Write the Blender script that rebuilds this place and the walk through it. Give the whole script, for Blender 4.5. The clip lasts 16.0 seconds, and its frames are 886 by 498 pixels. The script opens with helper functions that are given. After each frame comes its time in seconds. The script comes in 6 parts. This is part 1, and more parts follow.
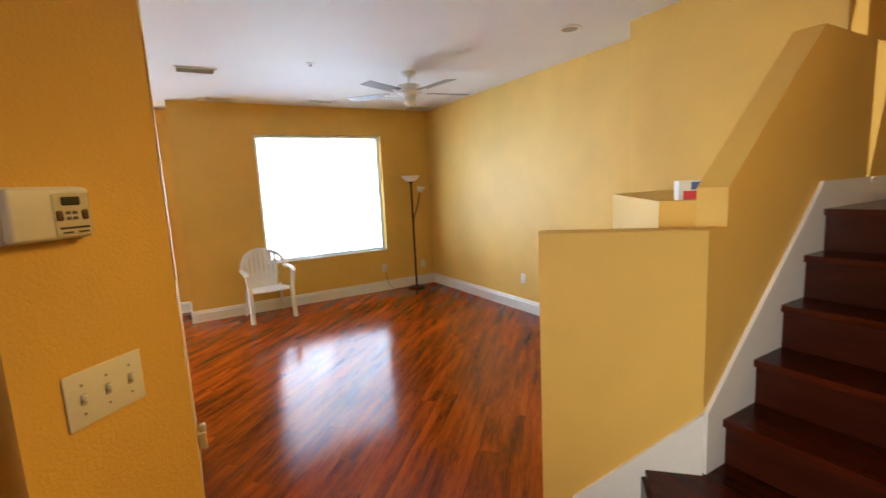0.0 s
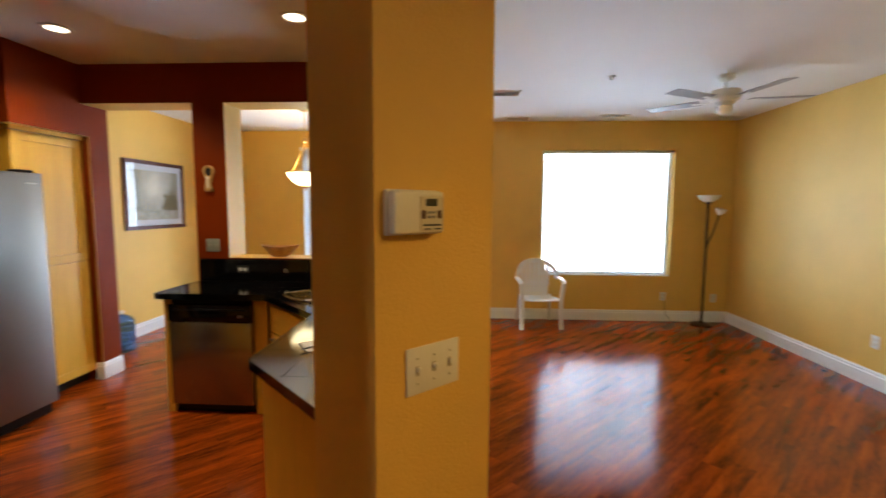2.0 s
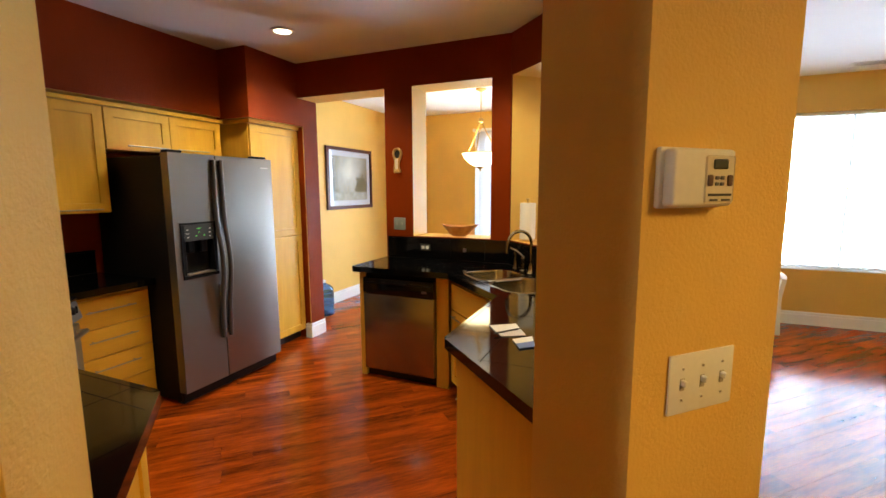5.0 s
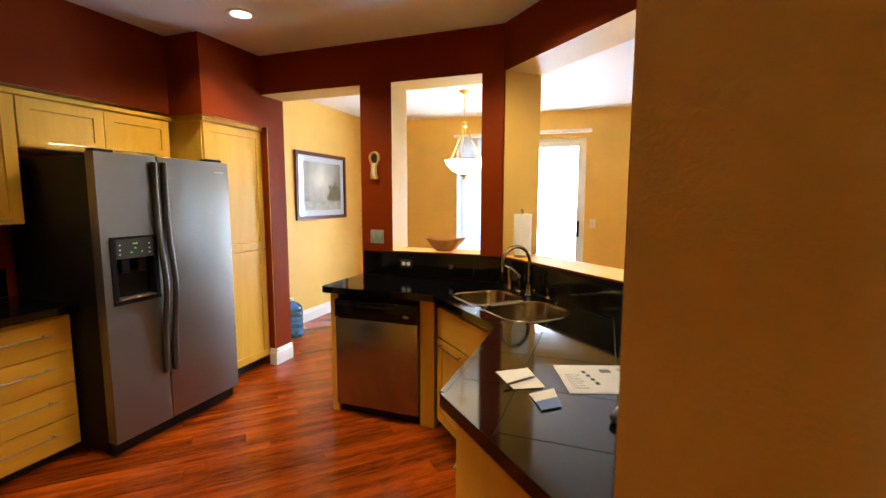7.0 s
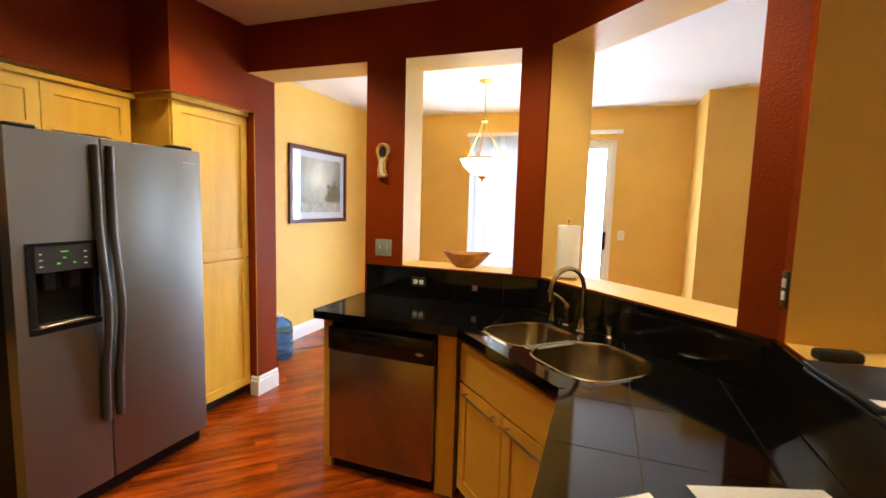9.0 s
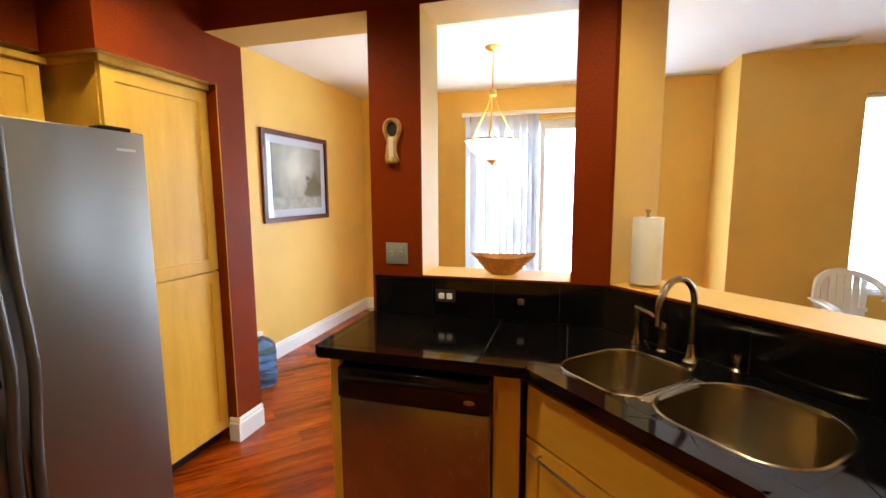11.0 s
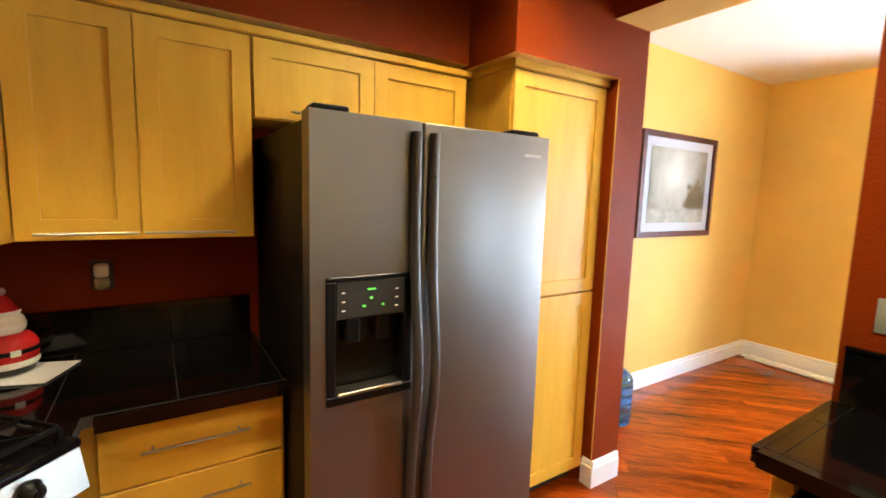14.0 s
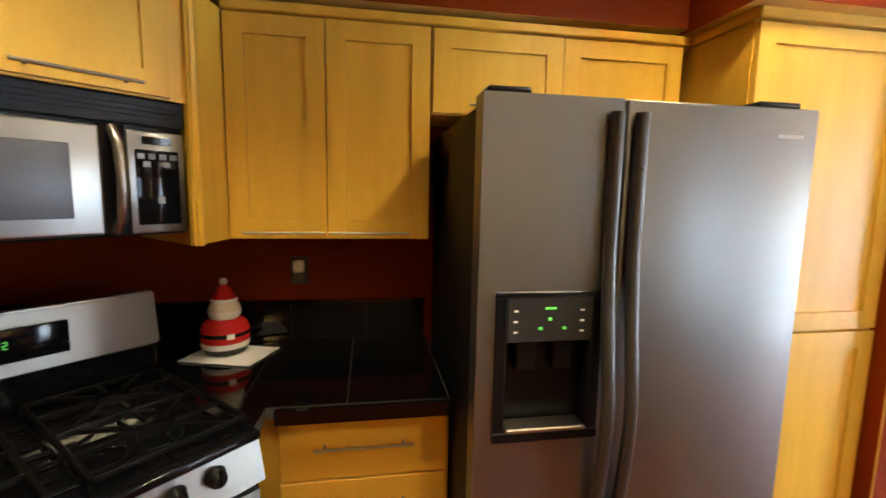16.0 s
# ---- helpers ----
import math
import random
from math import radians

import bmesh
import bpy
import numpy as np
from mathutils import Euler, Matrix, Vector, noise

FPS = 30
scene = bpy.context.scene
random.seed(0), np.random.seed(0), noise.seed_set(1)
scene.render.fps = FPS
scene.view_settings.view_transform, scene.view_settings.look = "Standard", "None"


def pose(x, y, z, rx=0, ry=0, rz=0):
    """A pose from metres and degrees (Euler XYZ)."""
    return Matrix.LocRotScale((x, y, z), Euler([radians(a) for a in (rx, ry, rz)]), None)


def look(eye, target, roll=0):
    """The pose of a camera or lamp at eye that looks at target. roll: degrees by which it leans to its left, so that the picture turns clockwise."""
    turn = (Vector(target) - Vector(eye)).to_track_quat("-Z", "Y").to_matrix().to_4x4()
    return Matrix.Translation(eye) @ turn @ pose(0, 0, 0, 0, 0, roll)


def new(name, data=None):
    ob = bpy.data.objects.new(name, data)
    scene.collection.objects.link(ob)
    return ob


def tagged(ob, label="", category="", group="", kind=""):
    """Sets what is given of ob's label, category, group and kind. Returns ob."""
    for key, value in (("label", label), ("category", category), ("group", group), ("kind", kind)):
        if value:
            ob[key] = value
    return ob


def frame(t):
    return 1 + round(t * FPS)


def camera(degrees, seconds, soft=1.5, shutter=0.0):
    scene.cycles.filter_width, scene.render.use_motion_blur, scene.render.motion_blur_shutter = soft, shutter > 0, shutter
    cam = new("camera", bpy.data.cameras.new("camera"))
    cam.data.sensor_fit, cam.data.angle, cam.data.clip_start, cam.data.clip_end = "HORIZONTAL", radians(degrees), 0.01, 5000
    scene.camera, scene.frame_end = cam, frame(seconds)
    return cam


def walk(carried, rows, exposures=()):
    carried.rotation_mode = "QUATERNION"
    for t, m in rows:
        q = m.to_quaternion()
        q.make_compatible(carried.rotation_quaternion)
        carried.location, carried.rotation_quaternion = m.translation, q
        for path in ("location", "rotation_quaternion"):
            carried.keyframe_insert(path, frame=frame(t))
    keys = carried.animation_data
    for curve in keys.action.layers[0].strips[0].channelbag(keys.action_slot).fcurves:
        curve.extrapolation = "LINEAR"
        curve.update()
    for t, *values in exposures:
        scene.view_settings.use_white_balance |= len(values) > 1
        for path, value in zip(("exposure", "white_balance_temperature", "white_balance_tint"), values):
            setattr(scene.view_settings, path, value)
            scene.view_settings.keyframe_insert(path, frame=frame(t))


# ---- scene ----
cam = camera(89.5, 16.0, shutter=0.5)
EXPOSURES = [(0.0, 0.03), (1.0, -0.12), (2.0, -0.32), (2.5, -0.22), (3.0, 0.10), (3.5, 0.20), (6.5, 0.30), (8.5, 0.33), (11.0, 0.18), (12.5, -0.06), (13.3, 0.30), (14.0, 0.74), (14.5, 0.80), (15.0, 0.72), (16.0, 0.45)]
PATH = [
    (0, (1.903, 0.482, 1.552), (2.897, 2.194, 1.27), -2.9),
    (0.5, (1.922, 0.496, 1.553), (2.731, 2.303, 1.274), -2.8),
    (1, (1.899, 0.528, 1.553), (2.48, 2.425, 1.309), -1.4),
    (1.5, (1.856, 0.558, 1.553), (2.122, 2.528, 1.333), 0.2),
    (2, (1.806, 0.569, 1.548), (1.702, 2.558, 1.361), 0.3),
    (2.5, (1.747, 0.595, 1.54), (1.335, 2.543, 1.343), 0.6),
    (3, (1.686, 0.625, 1.529), (1.054, 2.507, 1.286), 0.5),
    (3.5, (1.652, 0.658, 1.526), (0.882, 2.483, 1.256), -0.0),
    (4, (1.643, 0.669, 1.525), (0.811, 2.467, 1.252), -0.1),
    (6.5, (1.445, 0.928, 1.51), (0.77, 2.796, 1.276), -0.2),
    (7, (1.374, 1.077, 1.515), (0.694, 2.945, 1.293), 0.1),
    (7.5, (1.312, 1.214, 1.52), (0.558, 3.052, 1.294), 0.9),
    (8, (1.235, 1.338, 1.511), (0.436, 3.158, 1.292), 1.8),
    (8.5, (1.131, 1.49, 1.511), (0.39, 3.337, 1.312), 2.0),
    (11, (0.517, 2.134, 1.52), (-0.032, 4.041, 1.27), -0.3),
    (11.5, (0.421, 2.254, 1.527), (-0.279, 4.111, 1.283), -0.3),
    (12, (0.354, 2.357, 1.539), (-0.58, 4.112, 1.324), -0.5),
    (12.5, (0.29, 2.41, 1.545), (-0.832, 4.055, 1.367), 0.8),
    (13, (0.216, 2.391, 1.538), (-1.123, 3.867, 1.372), 1.4),
    (13.5, (0.131, 2.362, 1.534), (-1.434, 3.592, 1.342), 1.4),
    (14, (0.023, 2.366, 1.545), (-1.646, 3.441, 1.305), 1.7),
    (14.5, (-0.057, 2.395, 1.543), (-1.765, 3.401, 1.275), 1.4),
    (15, (-0.132, 2.438, 1.537), (-1.926, 3.285, 1.282), 1.4),
    (15.5, (-0.175, 2.458, 1.538), (-2.08, 3.015, 1.291), 1.3),
    (16, (-0.191, 2.461, 1.536), (-2.147, 2.793, 1.285), 1.1),
]
walk(cam, [(t, look(eye, target, roll)) for t, eye, target, roll in PATH], EXPOSURES)

# ---- light ----
world = bpy.data.worlds.new("world")
scene.world = world
world.use_nodes = True
_sky = world.node_tree.nodes.new("ShaderNodeTexSky")
_sky.sky_type = "NISHITA"
_sky.sun_disc = False
_sky.sun_elevation = radians(50)
_sky.sun_rotation = radians(200)
_bg = world.node_tree.nodes["Background"]
_bg.inputs["Strength"].default_value = 0.1
world.node_tree.links.new(_sky.outputs["Color"], _bg.inputs["Color"])


def lamp(name, kind, m, energy, color, **opts):
    data = bpy.data.lights.new(name, kind)
    data.energy, data.color = energy, color
    if kind == "AREA":
        data.shape, data.size, data.size_y = "RECTANGLE", opts["w"], opts["h"]
    else:
        data.shadow_soft_size = opts.get("r", 0.05)
    if kind == "SPOT":
        data.spot_size, data.spot_blend = radians(opts.get("cone", 120)), 0.6
    ob = new(name, data)
    ob.matrix_world = m
    return ob


CE, CL = 2.705, 2.70   # kitchen ceiling, ceiling of the other rooms
DAY = (0.56, 0.76, 1.0)
WARM = (1.0, 0.86, 0.57)
sun = lamp("sun", "SUN", look((3, -6, 9), (0, 3, 0)), 3.0, (1.0, 0.95, 0.88))
sun.data.angle = radians(0.5)
# daylight in the openings: living-room window, sliding door
lamp("window_daylight", "AREA", look((3.695, 6.93, 1.47), (3.695, 0, 1.47)), 106, DAY, w=1.74, h=1.70)
lamp("slider_daylight", "AREA", look((0.19, 7.63, 1.17), (0.19, 0, 1.17)), 165, DAY, w=1.78, h=2.3)
# added fill from an assumed entry window behind the walker, never in view
_entry = lamp("entry_fill", "AREA", look((-0.34, -0.50, 1.5), (3.3, 1.2, 1.0)), 9.5, (1.0, 0.96, 0.88), w=0.28, h=1.2)
_entry.data.spread = radians(48)
# warm light from upstairs; this orange lamp and its window are added unseen
_landing = lamp("landing_warm_fill", "AREA", look((5.44, 0.0, 3.6), (1.7, 0.9, 1.3)), 15, (1.0, 0.60, 0.16), w=1.2, h=1.1)
_landing.data.spread = radians(66)
# the third downlight is assumed, out of view, to brighten the range corner
CANS = [(-0.90, 3.49, 98, 140), (0.74, 3.38, 110, 140), (-0.72, 2.04, 76, 104)]
for cx, cy, watts, cone in CANS:
    lamp("can_bulb", "SPOT", pose(cx, cy, CE - 0.012), watts, WARM, r=0.08, cone=cone)
lamp("chandelier_bulb", "POINT", pose(-0.14, 5.93, 1.89), 32, (1.0, 0.75, 0.42), r=0.06)

# ---- materials ----


class Mat:
    """A small node-graph helper."""

    def __init__(self, name, color=(0.8, 0.8, 0.8), rough=0.5, metal=0.0, **more):
        self.m = bpy.data.materials.new(name)
        self.m.use_nodes = True
        self.t = self.m.node_tree
        self.b = self.t.nodes["Principled BSDF"]
        self.b.inputs["Base Color"].default_value = (*color, 1)
        self.b.inputs["Roughness"].default_value = rough
        self.b.inputs["Metallic"].default_value = metal
        for key, value in more.items():
            self.b.inputs[key.replace("_", " ")].default_value = value
        self.coord = None

    def node(self, kind, **inputs):
        n = self.t.nodes.new(kind)
        for key, value in inputs.items():
            n.inputs[key.replace("_", " ")].default_value = value
        return n

    def link(self, a, b):
        self.t.links.new(a, b)

    def vec(self, space="Object", scale=(1, 1, 1), shift=False):
        c = self.node("ShaderNodeTexCoord")
        mp = self.node("ShaderNodeMapping")
        mp.inputs["Scale"].default_value = scale
        self.link(c.outputs[space], mp.inputs["Vector"])
        if shift:
            info = self.node("ShaderNodeObjectInfo")
            mul = self.node("ShaderNodeMath")
            mul.operation = "MULTIPLY"
            mul.inputs[1].default_value = 57.0
            self.link(info.outputs["Random"], mul.inputs[0])
            comb = self.node("ShaderNodeCombineXYZ")
            for k in "XYZ":
                self.link(mul.outputs[0], comb.inputs[k])
            self.link(comb.outputs[0], mp.inputs["Location"])
        return mp.outputs[0]

    def noise(self, vec, scale, detail=4.0, rough=0.55):
        n = self.node("ShaderNodeTexNoise", Scale=scale, Detail=detail, Roughness=rough)
        self.link(vec, n.inputs["Vector"])
        return n.outputs["Fac"]

    def ramp(self, fac, stops):
        r = self.node("ShaderNodeValToRGB")
        el = r.color_ramp.elements
        while len(el) < len(stops):
            el.new(0.5)
        for e, (p, c) in zip(el, stops):
            e.position, e.color = p, (*c, 1)
        self.link(fac, r.inputs["Fac"])
        return r.outputs["Color"]

    def mix(self, fac, a, b, kind="MIX"):
        n = self.node("ShaderNodeMix")
        n.data_type, n.blend_type = "RGBA", kind
        for sock, value in ((n.inputs[0], fac), (n.inputs[6], a), (n.inputs[7], b)):
            if isinstance(value, (int, float)):
                sock.default_value = value
            elif isinstance(value, tuple):
                sock.default_value = (*value, 1)
            else:
                self.link(value, sock)
        return n.outputs[2]

    def color(self, socket):
        self.link(socket, self.b.inputs["Base Color"])

    def rough(self, fac, lo, hi):
        r = self.node("ShaderNodeMapRange")
        r.inputs["To Min"].default_value, r.inputs["To Max"].default_value = lo, hi
        self.link(fac, r.inputs["Value"])
        self.link(r.outputs[0], self.b.inputs["Roughness"])

    def bump(self, fac, strength, distance):
        b = self.node("ShaderNodeBump", Strength=strength, Distance=distance)
        self.link(fac, b.inputs["Height"])
        self.link(b.outputs[0], self.b.inputs["Normal"])


def plaster(name, color, rough=0.55, peel=0.42, wander=0.08, gloss=0.4):
    m = Mat(name, color, rough)
    m.b.inputs["Specular IOR Level"].default_value = gloss
    v = m.vec()
    low = m.noise(v, 1.3, 5)
    dark = tuple(c * (1 - wander) for c in color)
    light = tuple(min(1, c * (1 + wander)) for c in color)
    m.color(m.ramp(low, [(0.3, dark), (0.7, light)]))
    m.bump(m.noise(v, 120, 3, 0.6), peel, 0.004)
    m.rough(m.noise(v, 7), rough - 0.08, rough + 0.08)
    return m.m


def plain(name, color, rough=0.5, metal=0.0, grain=60, vary=0.06, bump=0.0, **more):
    m = Mat(name, color, rough, metal, **more)
    v = m.vec()
    f = m.noise(v, grain, 4)
    m.color(m.ramp(f, [(0.25, tuple(c * (1 - vary) for c in color)), (0.75, tuple(min(1, c * (1 + vary)) for c in color))]))
    m.rough(m.noise(v, grain * 0.23 + 2), max(0.02, rough - 0.06), rough + 0.06)
    if bump:
        m.bump(f, bump, 0.002)
    return m.m


def wood(name, dark, light, rough, stretch, shift=False, fine=9.0, spread=0.0, coat=0.0, figure=0.35, gloss=0.38):
    m = Mat(name, light, rough)
    v = m.vec("Object", stretch, shift)
    broad = m.noise(v, fine * 0.35, 6, 0.6)
    narrow = m.noise(v, fine * 2.6, 5, 0.65)
    c = m.ramp(broad, [(0.34, dark), (0.68, light)])
    c = m.mix(figure, c, m.ramp(narrow, [(0.3, tuple(x * 0.55 for x in dark)), (0.65, light)]))
    if spread:
        info = m.node("ShaderNodeObjectInfo")
        hsv = m.node("ShaderNodeHueSaturation")
        mr = m.node("ShaderNodeMapRange")
        mr.inputs["To Min"].default_value, mr.inputs["To Max"].default_value = 1 - spread, 1 + spread
        m.link(info.outputs["Random"], mr.inputs["Value"])
        m.link(mr.outputs[0], hsv.inputs["Value"])
        m.link(c, hsv.inputs["Color"])
        c = hsv.outputs["Color"]
    m.color(c)
    m.rough(narrow, rough - 0.03, rough + 0.06)
    m.bump(narrow, 0.05, 0.001)
    m.b.inputs["Specular IOR Level"].default_value = gloss
    if coat:
        m.b.inputs["Coat Weight"].default_value = coat
        m.b.inputs["Coat Roughness"].default_value = 0.12
    return m.m


def steel(name, color, rough, stretch=(1, 1, 90)):
    m = Mat(name, color, rough, 1.0)
    v = m.vec("Object", stretch)
    f = m.noise(v, 14, 3)
    m.rough(f, rough - 0.06, rough + 0.08)
    m.color(m.ramp(f, [(0.2, tuple(c * 0.92 for c in color)), (0.8, color)]))
    m.bump(f, 0.004, 0.0003)
    return m.m


def slanted_floor():
    """The plank material for the joined planks: grain on the slant, tone per plank."""
    m = Mat("cherry_laminate_joined", (0.2, 0.05, 0.02), 0.2)
    c = m.node("ShaderNodeTexCoord")
    turn = m.node("ShaderNodeMapping")
    turn.inputs["Rotation"].default_value = (0, 0, radians(-45))
    m.link(c.outputs["Object"], turn.inputs["Vector"])
    geo = m.node("ShaderNodeNewGeometry")
    mul = m.node("ShaderNodeMath")
    mul.operation = "MULTIPLY"
    mul.inputs[1].default_value = 57.0
    m.link(geo.outputs["Random Per Island"], mul.inputs[0])
    mp = m.node("ShaderNodeMapping")
    mp.inputs["Scale"].default_value = (1.2, 10, 10)
    m.link(turn.outputs[0], mp.inputs["Vector"])
    comb = m.node("ShaderNodeCombineXYZ")
    for k in "XYZ":
        m.link(mul.outputs[0], comb.inputs[k])
    m.link(comb.outputs[0], mp.inputs["Location"])
    v = mp.outputs[0]
    broad, narrow = m.noise(v, 1.4, 6, 0.6), m.noise(v, 10.4, 5, 0.65)
    col = m.ramp(broad, [(0.34, FLOOR_D), (0.68, FLOOR_L)])
    col = m.mix(0.35, col, m.ramp(narrow, [(0.3, tuple(x * 0.55 for x in FLOOR_D)), (0.65, FLOOR_L)]))
    hsv = m.node("ShaderNodeHueSaturation")
    mr = m.node("ShaderNodeMapRange")
    mr.inputs["To Min"].default_value, mr.inputs["To Max"].default_value = 0.80, 1.20
    m.link(geo.outputs["Random Per Island"], mr.inputs["Value"])
    m.link(mr.outputs[0], hsv.inputs["Value"])
    m.link(col, hsv.inputs["Color"])
    m.color(hsv.outputs["Color"])
    m.rough(narrow, 0.10, 0.19)
    m.b.inputs["Specular IOR Level"].default_value = 0.23
    m.bump(narrow, 0.05, 0.001)
    return m.m


def landscape():
    """A misty print: pale glowing sky, dark trees to one side, light water below."""
    m = Mat("landscape_print", (0.4, 0.4, 0.4), 0.6)
    v = m.vec("Object")
    sep = m.node("ShaderNodeSeparateXYZ")
    m.link(v, sep.inputs[0])

    def band_of(out, a, b):
        r = m.node("ShaderNodeMapRange")
        r.inputs["From Min"].default_value, r.inputs["From Max"].default_value = a, b
        m.link(out, r.inputs["Value"])
        return r.outputs[0]

    def calc(op, p, q):
        n = m.node("ShaderNodeMath")
        n.operation = op
        for k, val in enumerate((p, q)):
            if isinstance(val, (int, float)):
                n.inputs[k].default_value = val
            else:
                m.link(val, n.inputs[k])
        return n.outputs[0]

    x, z = sep.outputs["X"], sep.outputs["Z"]
    dx, dz = calc("ADD", x, 0.04), calc("SUBTRACT", z, 0.10)
    far = calc("SQRT", calc("ADD", calc("MULTIPLY", dx, dx), calc("MULTIPLY", dz, dz)), 0)
    cloud = calc("MULTIPLY", calc("SUBTRACT", m.noise(v, 6.0, 6), 0.5), 0.35)
    c = m.ramp(calc("ADD", far, cloud), [(0.02, (0.80, 0.75, 0.62)), (0.20, (0.52, 0.49, 0.40)), (0.42, (0.24, 0.22, 0.15))])
    leaf = calc("MULTIPLY", calc("SUBTRACT", m.noise(v, 22.0, 6), 0.5), 0.30)
    ex, ez = calc("DIVIDE", calc("SUBTRACT", x, 0.27), 0.19), calc("DIVIDE", calc("ADD", z, 0.12), 0.20)
    clump = calc("SQRT", calc("ADD", calc("MULTIPLY", ex, ex), calc("MULTIPLY", ez, ez)), 0)
    mass = calc("ADD", calc("SUBTRACT", 1.0, clump), calc("MULTIPLY", leaf, 4.0))
    tree = m.ramp(mass, [(0.06, (0, 0, 0)), (0.30, (1, 1, 1))])
    c = m.mix(tree, c, m.ramp(m.noise(v, 30, 4), [(0.3, (0.05, 0.045, 0.016)), (0.7, (0.16, 0.13, 0.05))]))
    water = m.ramp(m.noise(v, 12, 4), [(0.3, (0.30, 0.29, 0.22)), (0.7, (0.52, 0.50, 0.42))])
    m.color(m.mix(m.ramp(band_of(z, -0.17, -0.20), [(0.0, (0, 0, 0)), (1.0, (1, 1, 1))]), c, water))
    return m.m


FLOOR_D, FLOOR_L = (0.050, 0.008, 0.002), (0.500, 0.082, 0.006)
YELLOW = plaster("yellow_paint", (0.77, 0.490, 0.112), peel=0.52)
RED = plaster("oxblood_paint", (0.205, 0.028, 0.003), 0.36, 0.9, 0.15, 0.06)
CEIL = plaster("ceiling_paint", (0.80, 0.79, 0.78), 0.7, 0.25, 0.02)
TRIM = plain("white_trim", (0.80, 0.79, 0.76), 0.35, vary=0.03)
FLOORWOOD = wood("cherry_laminate", FLOOR_D, FLOOR_L, 0.13, (1.2, 10, 10), True, 4.0, 0.20, gloss=0.23)
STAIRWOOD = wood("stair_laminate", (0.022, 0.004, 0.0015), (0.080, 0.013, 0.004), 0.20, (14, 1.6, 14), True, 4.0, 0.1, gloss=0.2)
MAPLE = wood("maple", (0.68, 0.375, 0.036), (0.78, 0.455, 0.050), 0.36, (14, 14, 1.6), True, 2.6, 0.05, 0.0, 0.06)
MAPLE_H = wood("maple_across", (0.68, 0.375, 0.036), (0.78, 0.455, 0.050), 0.36, (1.6, 14, 14), True, 2.6, 0.05, 0.0, 0.06)
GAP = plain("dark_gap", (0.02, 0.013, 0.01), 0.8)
GRANITE = Mat("black_granite", (0.006, 0.006, 0.007), 0.06)
_v = GRANITE.vec()
GRANITE.color(GRANITE.ramp(GRANITE.noise(_v, 420, 3, 0.7), [(0.60, (0.003, 0.003, 0.0035)), (0.82, (0.022, 0.021, 0.020))]))
GRANITE.rough(GRANITE.noise(_v, 6), 0.04, 0.12)
GRANITE.b.inputs["Specular IOR Level"].default_value = 0.42
GRANITE = GRANITE.m
GROUT = plain("grey_grout", (0.06, 0.055, 0.045), 0.8)
STEEL = steel("brushed_steel", (0.36, 0.34, 0.31), 0.24, (90, 90, 1))
# basin shade and warm reflections are put into this darker, yellower steel
SINKSTEEL = steel("sink_steel", (0.34, 0.285, 0.19), 0.22, (60, 4, 60))
RIMSTEEL = steel("rim_steel", (0.50, 0.46, 0.38), 0.28, (60, 60, 4))
TAPMETAL = plain("tap_metal", (0.30, 0.255, 0.19), 0.20, 1.0)
CHROME = plain("nickel", (0.46, 0.43, 0.37), 0.30, 1.0)
FRIDGEGREY = Mat("fridge_paint", (0.240, 0.228, 0.206), 0.40, 0.92)
FRIDGEGREY.bump(FRIDGEGREY.noise(FRIDGEGREY.vec(), 160, 2), 0.015, 0.001)
FRIDGEGREY = FRIDGEGREY.m
BLACK = plain("black_plastic", (0.005, 0.005, 0.006), 0.34, grain=90, vary=0.1, Specular_IOR_Level=0.25)
BLACKGLOSS = plain("black_enamel", (0.005, 0.005, 0.006), 0.08, Specular_IOR_Level=0.3)
CHAR = plain("cast_iron", (0.004, 0.004, 0.004), 0.5, grain=200, vary=0.3, Specular_IOR_Level=0.12)
WHITEPL = plain("white_plastic", (0.80, 0.79, 0.74), 0.38, vary=0.03)
CHAIRPL = plain("resin", (0.83, 0.83, 0.82), 0.33, vary=0.03)
IVORY = plain("ivory_plastic", (0.68, 0.62, 0.50), 0.4, vary=0.03)
BRONZE = plain("bronze_metal", (0.055, 0.035, 0.022), 0.4, 0.8)
BRASS = plain("gilt", (0.62, 0.40, 0.14), 0.3, 0.9)
PAPER = plain("paper", (0.82, 0.80, 0.76), 0.8, vary=0.03)
INK = plain("ink", (0.05, 0.05, 0.055), 0.7)
REDINK = plain("red_ink", (0.6, 0.05, 0.06), 0.7)
BLUEINK = plain("blue_card", (0.08, 0.14, 0.36), 0.5)
FROST = plain("frosted_glass", (0.85, 0.83, 0.80), 0.4)
BOWLWOOD = wood("olive_wood", (0.30, 0.11, 0.03), (0.62, 0.30, 0.09), 0.35, (3, 12, 12), False, 5.0)
FRAMEWOOD = wood("mahogany_frame", (0.060, 0.013, 0.008), (0.13, 0.030, 0.016), 0.3, (6, 6, 6), False, 8.0)
OVENSTEEL = steel("oven_steel", (0.34, 0.315, 0.265), 0.34, (1, 1, 90))
STEELM = steel("microwave_steel", (0.36, 0.345, 0.31), 0.30, (1, 1, 90))
MWGLASS = plain("smoked_glass", (0.075, 0.075, 0.085), 0.34)
KEYGREY = plain("grey_key", (0.17, 0.175, 0.19), 0.5)
BROWNKEY = plain("brown_key", (0.12, 0.06, 0.035), 0.5)
LCD = plain("lcd", (0.05, 0.055, 0.045), 0.25)
DARKPLATE = plain("dark_plate", (0.02, 0.017, 0.015), 0.35)
PLATEGREY = plain("plate_grey", (0.27, 0.28, 0.24), 0.4)
